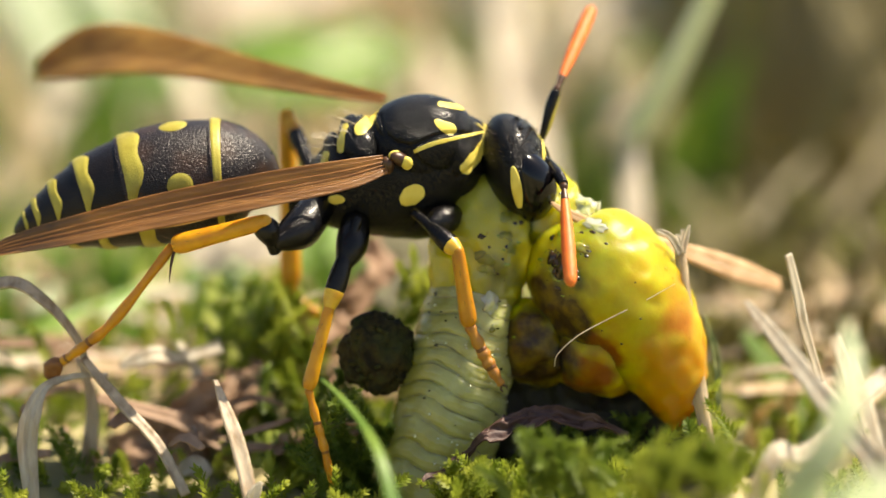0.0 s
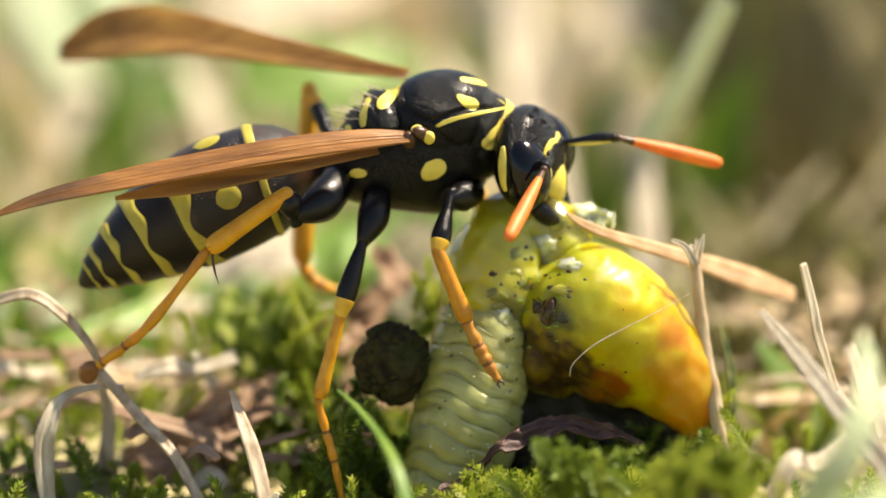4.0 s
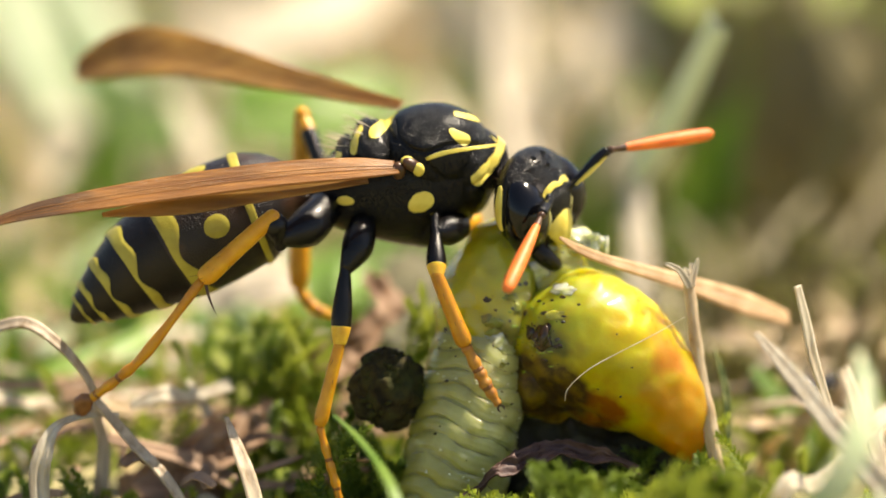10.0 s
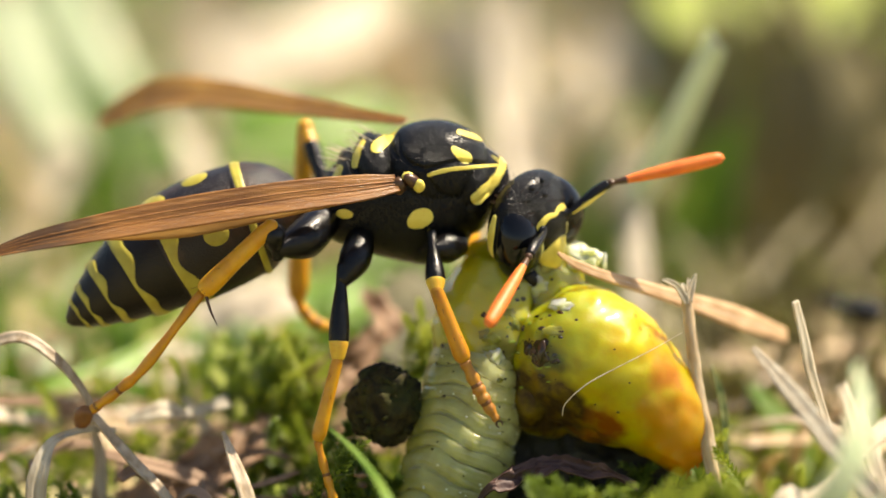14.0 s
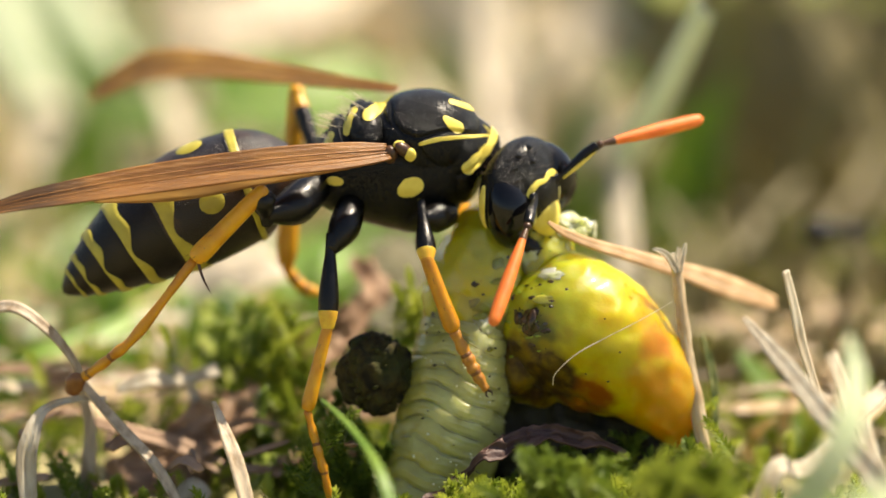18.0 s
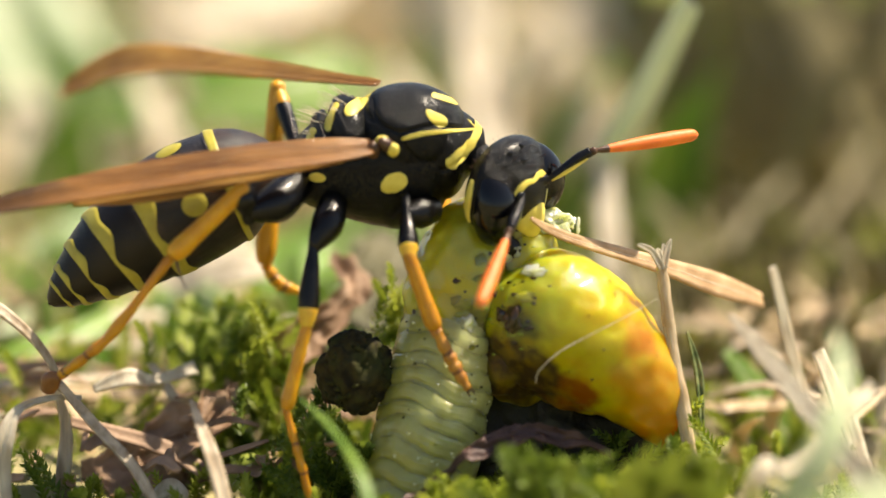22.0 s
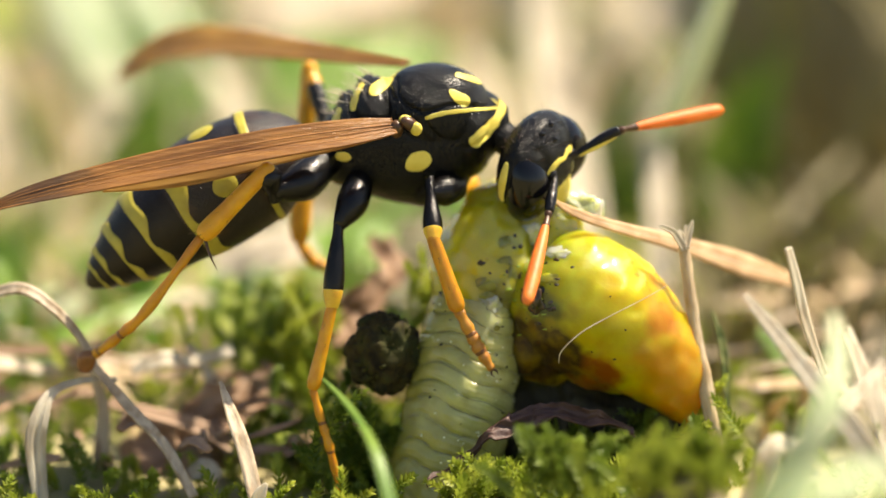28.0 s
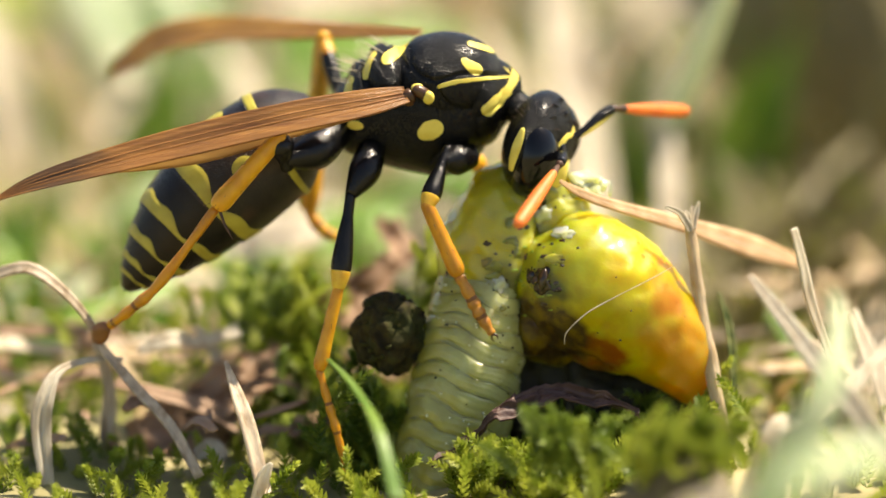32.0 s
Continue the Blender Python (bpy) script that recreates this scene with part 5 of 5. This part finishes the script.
litter("straw_litter", "bleached bits of straw on the ground", STRAWPALE, 26, (-15, -1), (4, 18), 2.0, 21)
litter("straw_litter", "tan bits of straw on the ground", STRAW, 40, (-15, 0), (4, 18), 2.0, 22)
litter("straw_litter", "grey bits of dead grass on the ground", GREY, 40, (7, 17), (3, 16), 2.0, 23)
litter("straw_litter", "tan bits of straw on the ground", STRAW, 40, (8, 19), (4, 18), 2.0, 24)
litter("leaf_litter", "brown leaf crumbs on the ground", DEADLEAF, 60, (-14, -2), (-2, 10), 1.0, 25)


def moss(name, label, material, sprigs, seed, length=2.0):
    """A cushion of leafy shoots; sprigs: middle, spread and count."""
    r = random.Random(seed)
    verts, faces = [], []
    for mid, spread, count in sprigs:
        for _ in range(count):
            base = Vector(mid) + Vector([r.gauss(0, s) for s in spread])
            a, tilt = r.uniform(0, 2 * math.pi), r.uniform(0.1, 1.0)
            d = Vector((math.cos(a) * tilt, math.sin(a) * tilt * .8 - .15, 1.0)).normalized()
            ln = length * r.uniform(0.5, 1.15)
            p = base - d * ln * .5
            bend = Vector((r.uniform(-.5, .5), r.uniform(-.5, .5), -.4))
            rows = 15
            for j in range(rows):
                t = j / rows
                q = p + d * ln * t + bend * ln * t * t * .5
                ax = (d + bend * t).normalized()
                o = ax.orthogonal().normalized()
                for k in range(4):
                    ang = j * 2.4 + k * math.pi / 2
                    s = Matrix.Rotation(ang, 3, ax) @ o
                    size = (.30 if t < .8 else .22) * r.uniform(.8, 1.2) * (length / 2.0) ** .5
                    out = (s * .85 + ax * (.55 + .5 * t)).normalized()
                    w = ax.cross(s) * size * .22
                    i = len(verts)
                    verts += [q, q + out * size * .45 + w, q + out * size, q + out * size * .45 - w, q + out * size * .42 - s * size * .10 + ax * size * -.06]
                    faces += [(i, i + 1, i + 4), (i + 1, i + 2, i + 4), (i + 2, i + 3, i + 4), (i + 3, i, i + 4)]
    low = Vector(sprigs[0][0])
    low.z = 0
    me = bpy.data.meshes.new(name)
    me.from_pydata([(v - low) * MM for v in verts], [], faces)
    me.materials.append(material)
    ob = new(name, me)
    ob.location = low * MM
    return tagged(ob, label, "moss", kind="stuff")


moss("moss_cushion", "bright green feathery moss cushion", MOSS,
     (((1.60, -3.2, 0.72), (.7, .6, .25), 26), ((2.9, -3.7, .7), (.9, .7, .25), 44), ((4.6, -3.6, .75), (.9, .8, .3), 40), ((6.77, 0.04, 1.62), (.7, .8, .4), 24)), 11)
solid("moss_hummock", blob((6.3, -10.6, 0.5), (1.6, 1.2, 2.0), None, 4, .4, .6), SOILSHADE, "small soil hummock under the moss close to the lens", "hummock")
moss("moss_cushion", "yellow-green moss cushion close to the lens", MOSS,
     (((6.3, -10.6, 3.3), (.5, .4, .25), 34), ((6.9, -10.4, 2.9), (.5, .5, .3), 30), ((6.2, -10.6, 2.0), (.9, .7, .5), 40)), 15, 1.3)
# the last two groups, below and before the sac, darken its shade by colour
moss("moss_cushion", "dark green moss by the caterpillar, partly standing in for shade", MOSSDARK,
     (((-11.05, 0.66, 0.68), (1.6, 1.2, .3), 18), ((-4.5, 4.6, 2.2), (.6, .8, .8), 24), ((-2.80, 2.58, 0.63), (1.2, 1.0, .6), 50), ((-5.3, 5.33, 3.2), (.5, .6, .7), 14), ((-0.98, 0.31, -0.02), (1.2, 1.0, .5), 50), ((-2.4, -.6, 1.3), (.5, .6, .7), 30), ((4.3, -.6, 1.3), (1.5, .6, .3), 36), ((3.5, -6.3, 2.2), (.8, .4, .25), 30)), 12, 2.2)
moss("moss_cushion", "green moss among the litter", MOSS,
     (((-3.9, 3.2, 2.9), (.4, .5, .7), 20), ((-3.67, 4.2, 3.1), (.5, .6, .6), 20), ((-5.0, 3.2, 1.2), (.8, .6, .5), 24), ((-0.37, 2.88, 4.40), (.25, .4, .5), 12), ((-5.77, 7.23, 2.76), (1.6, 2.0, .9), 22), ((-8.58, 9.05, 1.68), (2.0, 2.0, .6), 16)), 13, 1.8)
moss("moss_cushion", "moss carpet over the ground", MOSS,
     (((-6, 13, .5), (8, 5, .4), 220), ((-10, 26, .6), (12, 7, .4), 160), ((0, 4, .5), (11, 5, .3), 260), ((10, 14, .5), (8, 6, .3), 220), ((12, 26, .6), (10, 7, .4), 150), ((-8, -3, .3), (6, 3, .2), 80), ((10, -3, .3), (5, 3, .2), 70)), 14, 2.0)


# ---- what moves ----
BODY = [
    (0.0, -0.20, -0.74, 6.0),
    (0.5, -0.53, -0.45, 5.3),
    (1.0, -0.45, -0.36, 6.1),
    (1.5, -0.68, -0.30, 8.1),
    (2.0, -0.60, 0.17, 12.8),
    (2.5, -0.49, 0.07, 10.5),
    (3.0, -0.37, 0.14, 9.7),
    (3.5, -0.03, 0.24, 7.0),
    (5.5, -0.01, 0.10, 3.0),
    (6.0, -0.03, 0.09, 1.6),
    (6.5, -0.06, 0.12, 2.4),
    (7.0, -0.12, 0.21, 2.4),
    (7.5, -0.02, 0.10, 1.4),
    (8.0, 0.00, 0.06, 1.0),
    (8.5, 0.02, 0.04, 1.5),
    (9.0, -0.01, 0.02, 0.1),
    (9.5, -0.02, 0.02, 0.1),
    (10.0, -0.13, 0.06, 1.0),
    (10.5, -0.15, 0.08, 0.5),
    (11.0, -0.13, 0.10, 0.9),
    (11.5, -0.09, 0.05, 0.6),
    (12.0, -0.06, 0.05, 0.2),
    (12.5, -0.01, 0.01, -0.3),
    (13.0, 0.07, -0.02, -1.2),
    (13.5, -0.01, -0.00, -1.2),
    (15.5, -0.10, 0.10, -2.6),
    (16.0, -0.08, 0.08, -2.6),
    (16.5, -0.04, 0.04, -3.3),
    (17.0, -0.04, 0.04, -3.3),
    (17.5, -0.07, 0.03, -2.6),
    (18.0, -0.04, 0.05, -2.6),
    (18.5, -0.01, 0.02, -2.6),
    (19.0, -0.05, 0.03, -2.5),
    (19.5, -0.05, 0.07, -1.4),
    (20.0, -0.01, 0.05, -2.1),
    (20.5, 0.05, 0.04, -2.6),
    (21.0, -0.01, 0.07, -2.1),
    (21.5, -0.03, 0.08, -1.6),
    (22.0, 0.03, 0.04, -2.0),
    (22.5, 0.13, -0.02, -2.0),
    (23.0, 0.06, 0.05, -2.0),
    (23.5, 0.10, 0.02, -2.9),
    (24.0, 0.13, 0.00, -3.6),
    (24.5, 0.11, 0.06, -3.6),
    (25.0, 0.09, 0.22, -2.9),
    (25.5, -0.04, 0.13, -3.0),
    (26.0, -0.05, 0.19, -2.6),
    (26.5, 0.05, 0.16, -3.1),
    (28.5, -0.00, 0.20, -0.5),
    (29.0, 0.13, 0.21, 1.0),
    (29.5, 0.17, 0.16, 0.3),
    (30.0, 0.14, 0.15, 0.4),
    (30.5, 0.20, 0.30, 0.4),
    (31.0, 0.06, 0.55, 2.0),
    (31.5, 0.04, 0.45, -0.3),
    (32.0, 0.17, 0.49, -1.9),
]
# seconds, shift of the head across and up (mm), its turn from the rest pose as an axis times degrees
HEAD = [(0, -0.41, -0.26, 9.2, -10.9, 38.6), (0.5, -0.95, -0.20, 6.1, -6.9, 33.9), (1, -0.75, -0.02, 2.7, -3.7, 34.0), (2, -0.77, 0.81, -10.6, -16.0, 28.9), (3, -0.54, 0.50, 3.7, -2.8, 15.5), (6, -0.04, -0.13, -1.4, 1.8, -4.1), (7, -0.10, 0.17, -5.0, -1.5, -3.7), (8, 0.00, -0.00, 0.0, 0.0, 0.0), (9, 0.02, -0.15, -0.1, -0.1, -0.8), (10, -0.09, -0.17, 1.8, 1.1, -2.6), (11, -0.13, -0.16, 4.4, 0.6, -2.9), (12, -0.04, -0.18, 9.0, 2.5, -1.4), (13, -0.08, -0.42, 17.5, 7.1, -6.7), (15.5, -0.17, -0.25, 12.6, 4.7, -6.1), (17, -0.10, -0.39, 14.3, 1.8, -7.9), (18, -0.08, -0.31, 15.1, 0.6, -8.8), (19, -0.07, -0.31, 16.2, -0.8, -7.4), (20, -0.02, -0.20, 16.1, -0.7, -8.5), (21, 0.02, -0.25, 13.8, 0.9, -10.9), (22, 0.04, -0.38, 14.3, 6.7, -8.9), (23, 0.13, -0.33, 18.0, 8.2, -9.8), (24, 0.13, -0.60, 12.9, 11.9, -9.5), (25, 0.12, -0.14, 25.2, 13.4, -12.3), (25.5, -0.03, -0.37, 26.1, 17.3, -14.2), (26, -0.03, -0.26, 25.1, 16.6, -11.0), (26.5, 0.10, -0.18, 24.6, 12.2, -7.3), (28.5, 0.10, -0.06, 20.0, 8.0, 6.7), (29, 0.21, -0.01, 18.1, 10.6, 9.1), (29.5, 0.13, -0.05, 18.6, 9.4, 9.1), (30, 0.07, -0.21, 17.0, 11.6, 5.8), (31, -0.04, 0.18, 12.4, 14.8, 6.8), (31.5, -0.12, -0.19, 10.3, 15.8, 9.6), (32, -0.06, -0.12, 6.6, 18.8, 16.2)]
ABDOMEN = [(0, 16.5, -.6, .45), (0.5, 16.5, -.6, .45), (1, 16, -.5, .4), (1.5, 10, -.3, .2), (2, 4, 0, 0), (3, 4, 0, 0), (6, -.5, 0, 0), (7, -3, 0, 0), (9, 0, 0, 0), (11, 1, 0, 0), (13, 3, 0, 0), (16, 2, .1, 0), (19, 2, .2, 0), (22, -1, .2, 0), (24, -2, .2, 0), (26, -1, .2, 0), (29, -3, .3, 0), (30, -6, .3, 0), (30.5, -11, .3, 0), (31, -16, .2, 0), (31.5, -13, .3, 0), (32, -11, .3, 0)]
# seconds, lift of the tip, roll about its length, swing forwards (degrees)
NEARWING = [(0, -6, -38, 0), (1, -7.5, -38, 0), (1.5, -7.5, -25, 0), (2, -6.5, -10, 0), (3, -3.3, 3, 0), (6, -3, 13, 0), (7, -3, 15, 0), (9, 0, 6, 0), (11, -1, -4, 0), (13, -3.5, -20, 0), (16, -1, -15, 0), (19, -1.5, -14, 0), (22, -2.5, -10, 0), (23, -.5, -5, 0), (24, -2.6, -7, 0), (25, -5, -9, 0), (26, -1.8, -12, 0), (29, -6, -15, 0), (30, -5.3, -18, 0), (31, -8, -18, 0), (32, -6.5, -18, 0)]
FARWING = [(0, -3, 0, 6), (1, -7.5, 0, 5), (2, -11.5, 0, 11), (3, -5.5, 0, 9), (5.5, -3, 0, 1), (7, -2.2, 0, 0), (9, -3.5, 0, 0), (10, -2.4, 1, 0), (11, -4, 2, -1), (12, -6.5, 10, -4), (13, -10, 22, -8), (16, -10.5, 22, -5), (19, -12.5, 25, -9), (20, -13.5, 25, -9), (22, -11.5, 25, -6), (23, -4.5, 8, -2), (24, -4.2, 9, -3), (25, -6.5, 12, -4), (26, -8.5, 22, -8), (29, -15.5, 25, -9), (30, -15, 25, -7), (31, -17, 25, -5), (32, -15.5, 25, -3)]
# seconds, the way the stem and the whip of each antenna point
FARSCAPE = [(0, (0.283, 0.178, 0.943)), (0.5, (0.508, 0.304, 0.806)), (1, (0.510, 0.443, 0.737)), (1.5, (0.514, 0.808, 0.288)), (2, (0.854, 0.410, 0.321)), (2.5, (0.843, 0.503, -0.192)), (3, (0.889, 0.408, 0.207)), (3.5, (0.997, -0.013, 0.079)), (5.5, (0.824, 0.317, 0.470)), (6, (0.761, 0.373, 0.530)), (8, (0.743, 0.104, 0.661)), (9, (0.750, 0.103, 0.653)), (10, (0.718, 0.110, 0.687)), (11, (0.730, 0.108, 0.675)), (12, (0.682, 0.117, 0.722)), (13, (0.805, 0.391, 0.445)), (16, (0.727, 0.106, 0.678)), (18, (0.754, 0.098, 0.649)), (20, (0.765, 0.095, 0.636)), (22, (0.830, 0.078, 0.552)), (24, (0.805, 0.387, 0.449)), (25, (0.620, 0.757, 0.206)), (26, (0.881, 0.237, 0.409)), (26.5, (0.848, 0.313, 0.427)), (28.5, (0.867, 0.105, 0.488)), (29, (0.833, 0.115, 0.541)), (30, (0.754, 0.139, 0.642)), (30.5, (0.900, 0.098, 0.425)), (31, (0.867, 0.108, 0.487)), (31.5, (0.817, 0.122, 0.563)), (32, (0.707, 0.531, 0.467))]
FARWHIP = [(0, (0.310, 0.758, 0.574)), (0.5, (0.761, 0.626, 0.171)), (1, (0.524, 0.846, 0.095)), (1.5, (0.555, 0.826, 0.097)), (2, (0.656, 0.545, -0.522)), (2.5, (0.456, 0.565, -0.688)), (3, (0.690, 0.401, -0.602)), (3.5, (0.836, 0.381, -0.396)), (5.5, (0.920, 0.376, 0.110)), (6, (0.925, 0.372, 0.076)), (8, (0.907, 0.406, 0.113)), (9, (0.876, 0.482, 0.036)), (10, (0.892, 0.448, 0.055)), (11, (0.938, 0.275, 0.211)), (12, (0.845, 0.498, 0.194)), (13, (0.982, -0.014, 0.188)), (16, (0.859, 0.476, 0.188)), (18, (0.895, 0.423, 0.141)), (20, (0.897, 0.409, 0.168)), (22, (0.893, 0.447, 0.057)), (24, (0.981, 0.190, 0.030)), (25, (0.991, 0.109, 0.078)), (26, (0.891, 0.452, -0.032)), (26.5, (0.889, 0.455, 0.059)), (28.5, (0.837, 0.548, 0.007)), (29, (0.779, 0.607, -0.155)), (30, (0.901, 0.428, 0.066)), (30.5, (0.791, 0.611, 0.021)), (31, (0.820, 0.572, -0.024)), (31.5, (0.763, 0.641, -0.080)), (32, (0.624, 0.762, -0.174))]
NEARSCAPE = [(0, (0.316, -0.889, -0.330)), (0.5, (0.390, -0.912, 0.129)), (1, (0.120, -0.983, 0.143)), (1.5, (0.035, -0.997, -0.067)), (2, (0.084, -0.961, 0.264)), (3, (-0.037, -0.999, -0.033)), (6, (-0.442, -0.888, -0.125)), (8, (-0.164, -0.981, -0.106)), (9, (-0.196, -0.976, -0.098)), (11, (-0.237, -0.961, -0.139)), (13, (-0.417, -0.825, -0.382)), (16, (-0.190, -0.942, -0.275)), (18, (-0.177, -0.913, -0.367)), (20, (-0.300, -0.851, -0.432)), (22, (-0.289, -0.807, -0.514)), (24, (-0.345, -0.867, -0.360)), (26, (-0.232, -0.965, -0.125)), (28.5, (-0.085, -0.743, -0.663)), (29, (-0.083, -0.758, -0.647)), (30, (-0.076, -0.794, -0.603)), (30.5, (-0.157, -0.698, -0.698)), (31, (-0.091, -0.979, -0.184)), (32, (-0.057, -0.995, -0.077))]
NEARWHIP = [(0, (0.057, -0.717, -0.695)), (0.5, (-0.006, -0.850, -0.527)), (1, (-0.087, -0.965, -0.245)), (1.5, (-0.075, -0.913, -0.401)), (2, (-0.201, -0.934, -0.297)), (3, (-0.268, -0.845, -0.463)), (6, (-0.375, -0.858, -0.351)), (8, (-0.269, -0.881, -0.390)), (9, (-0.275, -0.894, -0.354)), (11, (-0.328, -0.748, -0.577)), (13, (-0.349, -0.884, -0.312)), (16, (-0.324, -0.756, -0.569)), (18, (-0.301, -0.633, -0.714)), (20, (-0.279, -0.808, -0.519)), (22, (-0.255, -0.861, -0.440)), (24, (-0.385, -0.777, -0.498)), (26, (-0.352, -0.808, -0.472)), (28.5, (-0.128, -0.782, -0.610)), (29, (-0.140, -0.755, -0.641)), (30, (-0.265, -0.802, -0.535)), (30.5, (-0.224, -0.855, -0.469)), (31, (-0.206, -0.919, -0.335)), (32, (-0.333, -0.878, -0.343))]
# seconds, tilt of the gut sac about its low end (degrees)
SACTILT = [(0, 15), (0.5, 12), (1, 9), (2, 7.5), (3, 3.5), (3.5, 1), (5.5, 0), (32, 0)]
# seconds, place and heading of the ant
ANTWAY = [(0, (15.28, 4.83, 1.07), 170), (8.4, (13.40, 4.83, 1.07), 170), (8.8, (10.21, 3.88, 1.43), 160), (9, (9.40, 3.90, 1.49), 140), (9.3, (9.77, 4.47, 1.80), 80), (10.5, (10.85, 7.20, 2.60), 50), (11, (11.64, 8.43, 3.58), 40), (11.5, (12.34, 9.38, 3.25), 90),
          (12, (11.56, 9.33, 3.02), 150), (13, (11.50, 9.39, 3.28), 120), (13.5, (12.38, 10.43, 3.35), 100), (14.5, (10.34, 11.64, 4.24), 160), (15.5, (7.97, 11.77, 4.86), 180), (16, (7.90, 11.79, 4.93), 150), (16.5, (7.85, 11.71, 4.56), 110), (17, (9.48, 13.70, 4.31), 40),
          (18, (12.26, 15.69, 4.05), 10), (19, (15.79, 17.65, 3.64), 0), (32, (17.13, 17.65, 3.64), 0)]
# seconds, shift of the knee and of the ankle of the near fore leg
FORE = [(0, .86, -.3, .27, .2), (0.5, .5, -.35, .1, .2), (1, .1, -.4, 0, .15), (1.5, .2, -.2, .05, .1), (2, .65, .06, .23, .05), (2.5, .2, 0, 0, 0), (3, 0, 0, 0, 0), (28.5, .2, 0, 0, 0), (29, .27, 0, 0, 0), (29.5, .0, .15, -.2, .5), (30, -.2, .25, -.3, .95), (31, -.2, .3, -.3, .8), (32, -.15, .35, -.3, .7)]


def between(rows, t):
    rows = list(rows)
    cols = list(zip(*[[r[0], *(r[1] if isinstance(r[1], tuple) else r[1:])] for r in rows]))
    return [float(np.interp(t, cols[0], c)) for c in cols[1:]]


def turn(axis, degrees):
    return Matrix.Rotation(radians(degrees), 4, Vector(axis))


def body_at(t):
    x, v, a = between(BODY, t)
    return Matrix.Translation((CHEST + Vector((x, 0, 0)) + UPWARD * v) * MM) @ turn(AHEAD, -a)


def hinge(a, b, pole):
    """A frame at a that looks along b."""
    x = (b - a).normalized()
    z = x.cross(pole).normalized()
    m = Matrix((x, z.cross(x), z)).transposed().to_4x4()
    m.translation = a
    return m


def motions():
    times = sorted({r[0] for r in BODY} | {r[0] for rows in (HEAD, NEARSCAPE, NEARWHIP, FARSCAPE, FARWHIP, FORE) for r in rows})
    home = Matrix.Translation(CHEST * MM)
    walk(wasp, [(t, body_at(t)) for t in times])
    rows_head, rows_ab, rows_nw, rows_fw, rows_a, rows_w = [], [], [], [], ([], []), ([], [])
    legs = {i: ([], [], []) for i in range(len(LEGS))}
    for t in times:
        body = body_at(t)
        dx, dv, *spin = between(HEAD, t)
        spin = Vector(spin)
        turned = Matrix.Rotation(radians(spin.length), 4, spin if spin.length else Vector((0, 0, 1)))
        placed = Matrix.Translation((HC + Vector((dx, 0, 0)) + UPWARD * dv) * MM) @ turned @ Matrix.Translation(-HC * MM)
        rows_head.append((t, body.inverted() @ placed @ Matrix.Translation(NECK * MM)))
        tip, ax, av = between(ABDOMEN, t)
        rows_ab.append((t, Matrix.Translation((WAIST - CHEST + Vector((ax, 0, 0)) + UPWARD * av) * MM) @ turn(AHEAD, tip + between(BODY, t)[2])))
        for rows, wg, keys in ((rows_nw, near_wing, NEARWING), (rows_fw, far_wing, FARWING)):
            drop, roll, swing = between(keys, t)
            along = WINGLINE[wg]
            rows.append((t, Matrix.Translation((PIVOT[wg] - CHEST) * MM) @ turn(AHEAD, drop + between(BODY, t)[2]) @ turn((0, 0, 1), swing) @ turn(along, roll)))
        for k, (ant, whip, b, e, d0, d1) in enumerate(ANTS):
            stem, lash = ((NEARSCAPE, NEARWHIP), (FARSCAPE, FARWHIP))[k]
            q = turned.to_quaternion()
            bent = d0.rotation_difference(q.inverted() @ Vector(between(stem, t)))
            lashed = d1.rotation_difference((q @ bent).inverted() @ Vector(between(lash, t)))
            rows_a[k].append((t, Matrix.Translation((b - NECK) * MM) @ bent.to_matrix().to_4x4()))
            rows_w[k].append((t, Matrix.Translation((e - b) * MM) @ lashed.to_matrix().to_4x4()))
        back = body.inverted()
        for i, (fe, ti, fo, hip, knee, ankle, name) in enumerate(LEGS):
            moved = body @ home.inverted()
            h, k, a = (moved @ (hip * MM)) / MM, knee.copy(), ankle.copy()
            if "hind" in name:
                k = (moved @ (knee * MM)) / MM
            elif name == "near fore leg":
                kx, kv, ax, av = between(FORE, t)
                k = k + Vector((kx, 0, 0)) + UPWARD * kv
                a = a + Vector((ax, 0, 0)) + UPWARD * av
            pole = (ankle - hip).cross(knee - hip)
            shin = hinge(k * MM, a * MM, pole) @ hinge(knee * MM, ankle * MM, pole).inverted()
            thigh = hinge(k * MM, h * MM, pole) @ hinge(knee * MM, hip * MM, pole).inverted()
            if "hind" in name:
                thigh = moved
            legs[i][0].append((t, back @ thigh @ Matrix.Translation(hip * MM)))
            legs[i][1].append((t, back @ shin @ Matrix.Translation(knee * MM)))
            legs[i][2].append((t, back @ Matrix.Translation(shin @ (ankle * MM))))
    walk(ant_thing, [(t, Matrix.Translation(Vector(p) * MM) @ turn((0, 0, 1), a)) for t, p, a in ANTWAY])
    walk(head, rows_head)
    walk(abdomen, rows_ab)
    walk(near_wing, rows_nw)
    walk(far_wing, rows_fw)
    for k in (0, 1):
        walk(ANTS[k][0], rows_a[k])
        walk(ANTS[k][1], rows_w[k])
    base = PIVOT[cat]
    walk(cat_sac, [(t, Matrix.Translation((SAC - base) * MM) @ turn(AHEAD, a)) for t, a in SACTILT])
    walk(cat_front, [(t, Matrix.Translation((FRONT - base + UPWARD * a * .05) * MM) @ turn(AHEAD, a * .2)) for t, a in SACTILT])
    for i, (fe, ti, fo, *_) in enumerate(LEGS):
        walk(fe, legs[i][0])
        walk(ti, legs[i][1])
        walk(fo, legs[i][2])


motions()
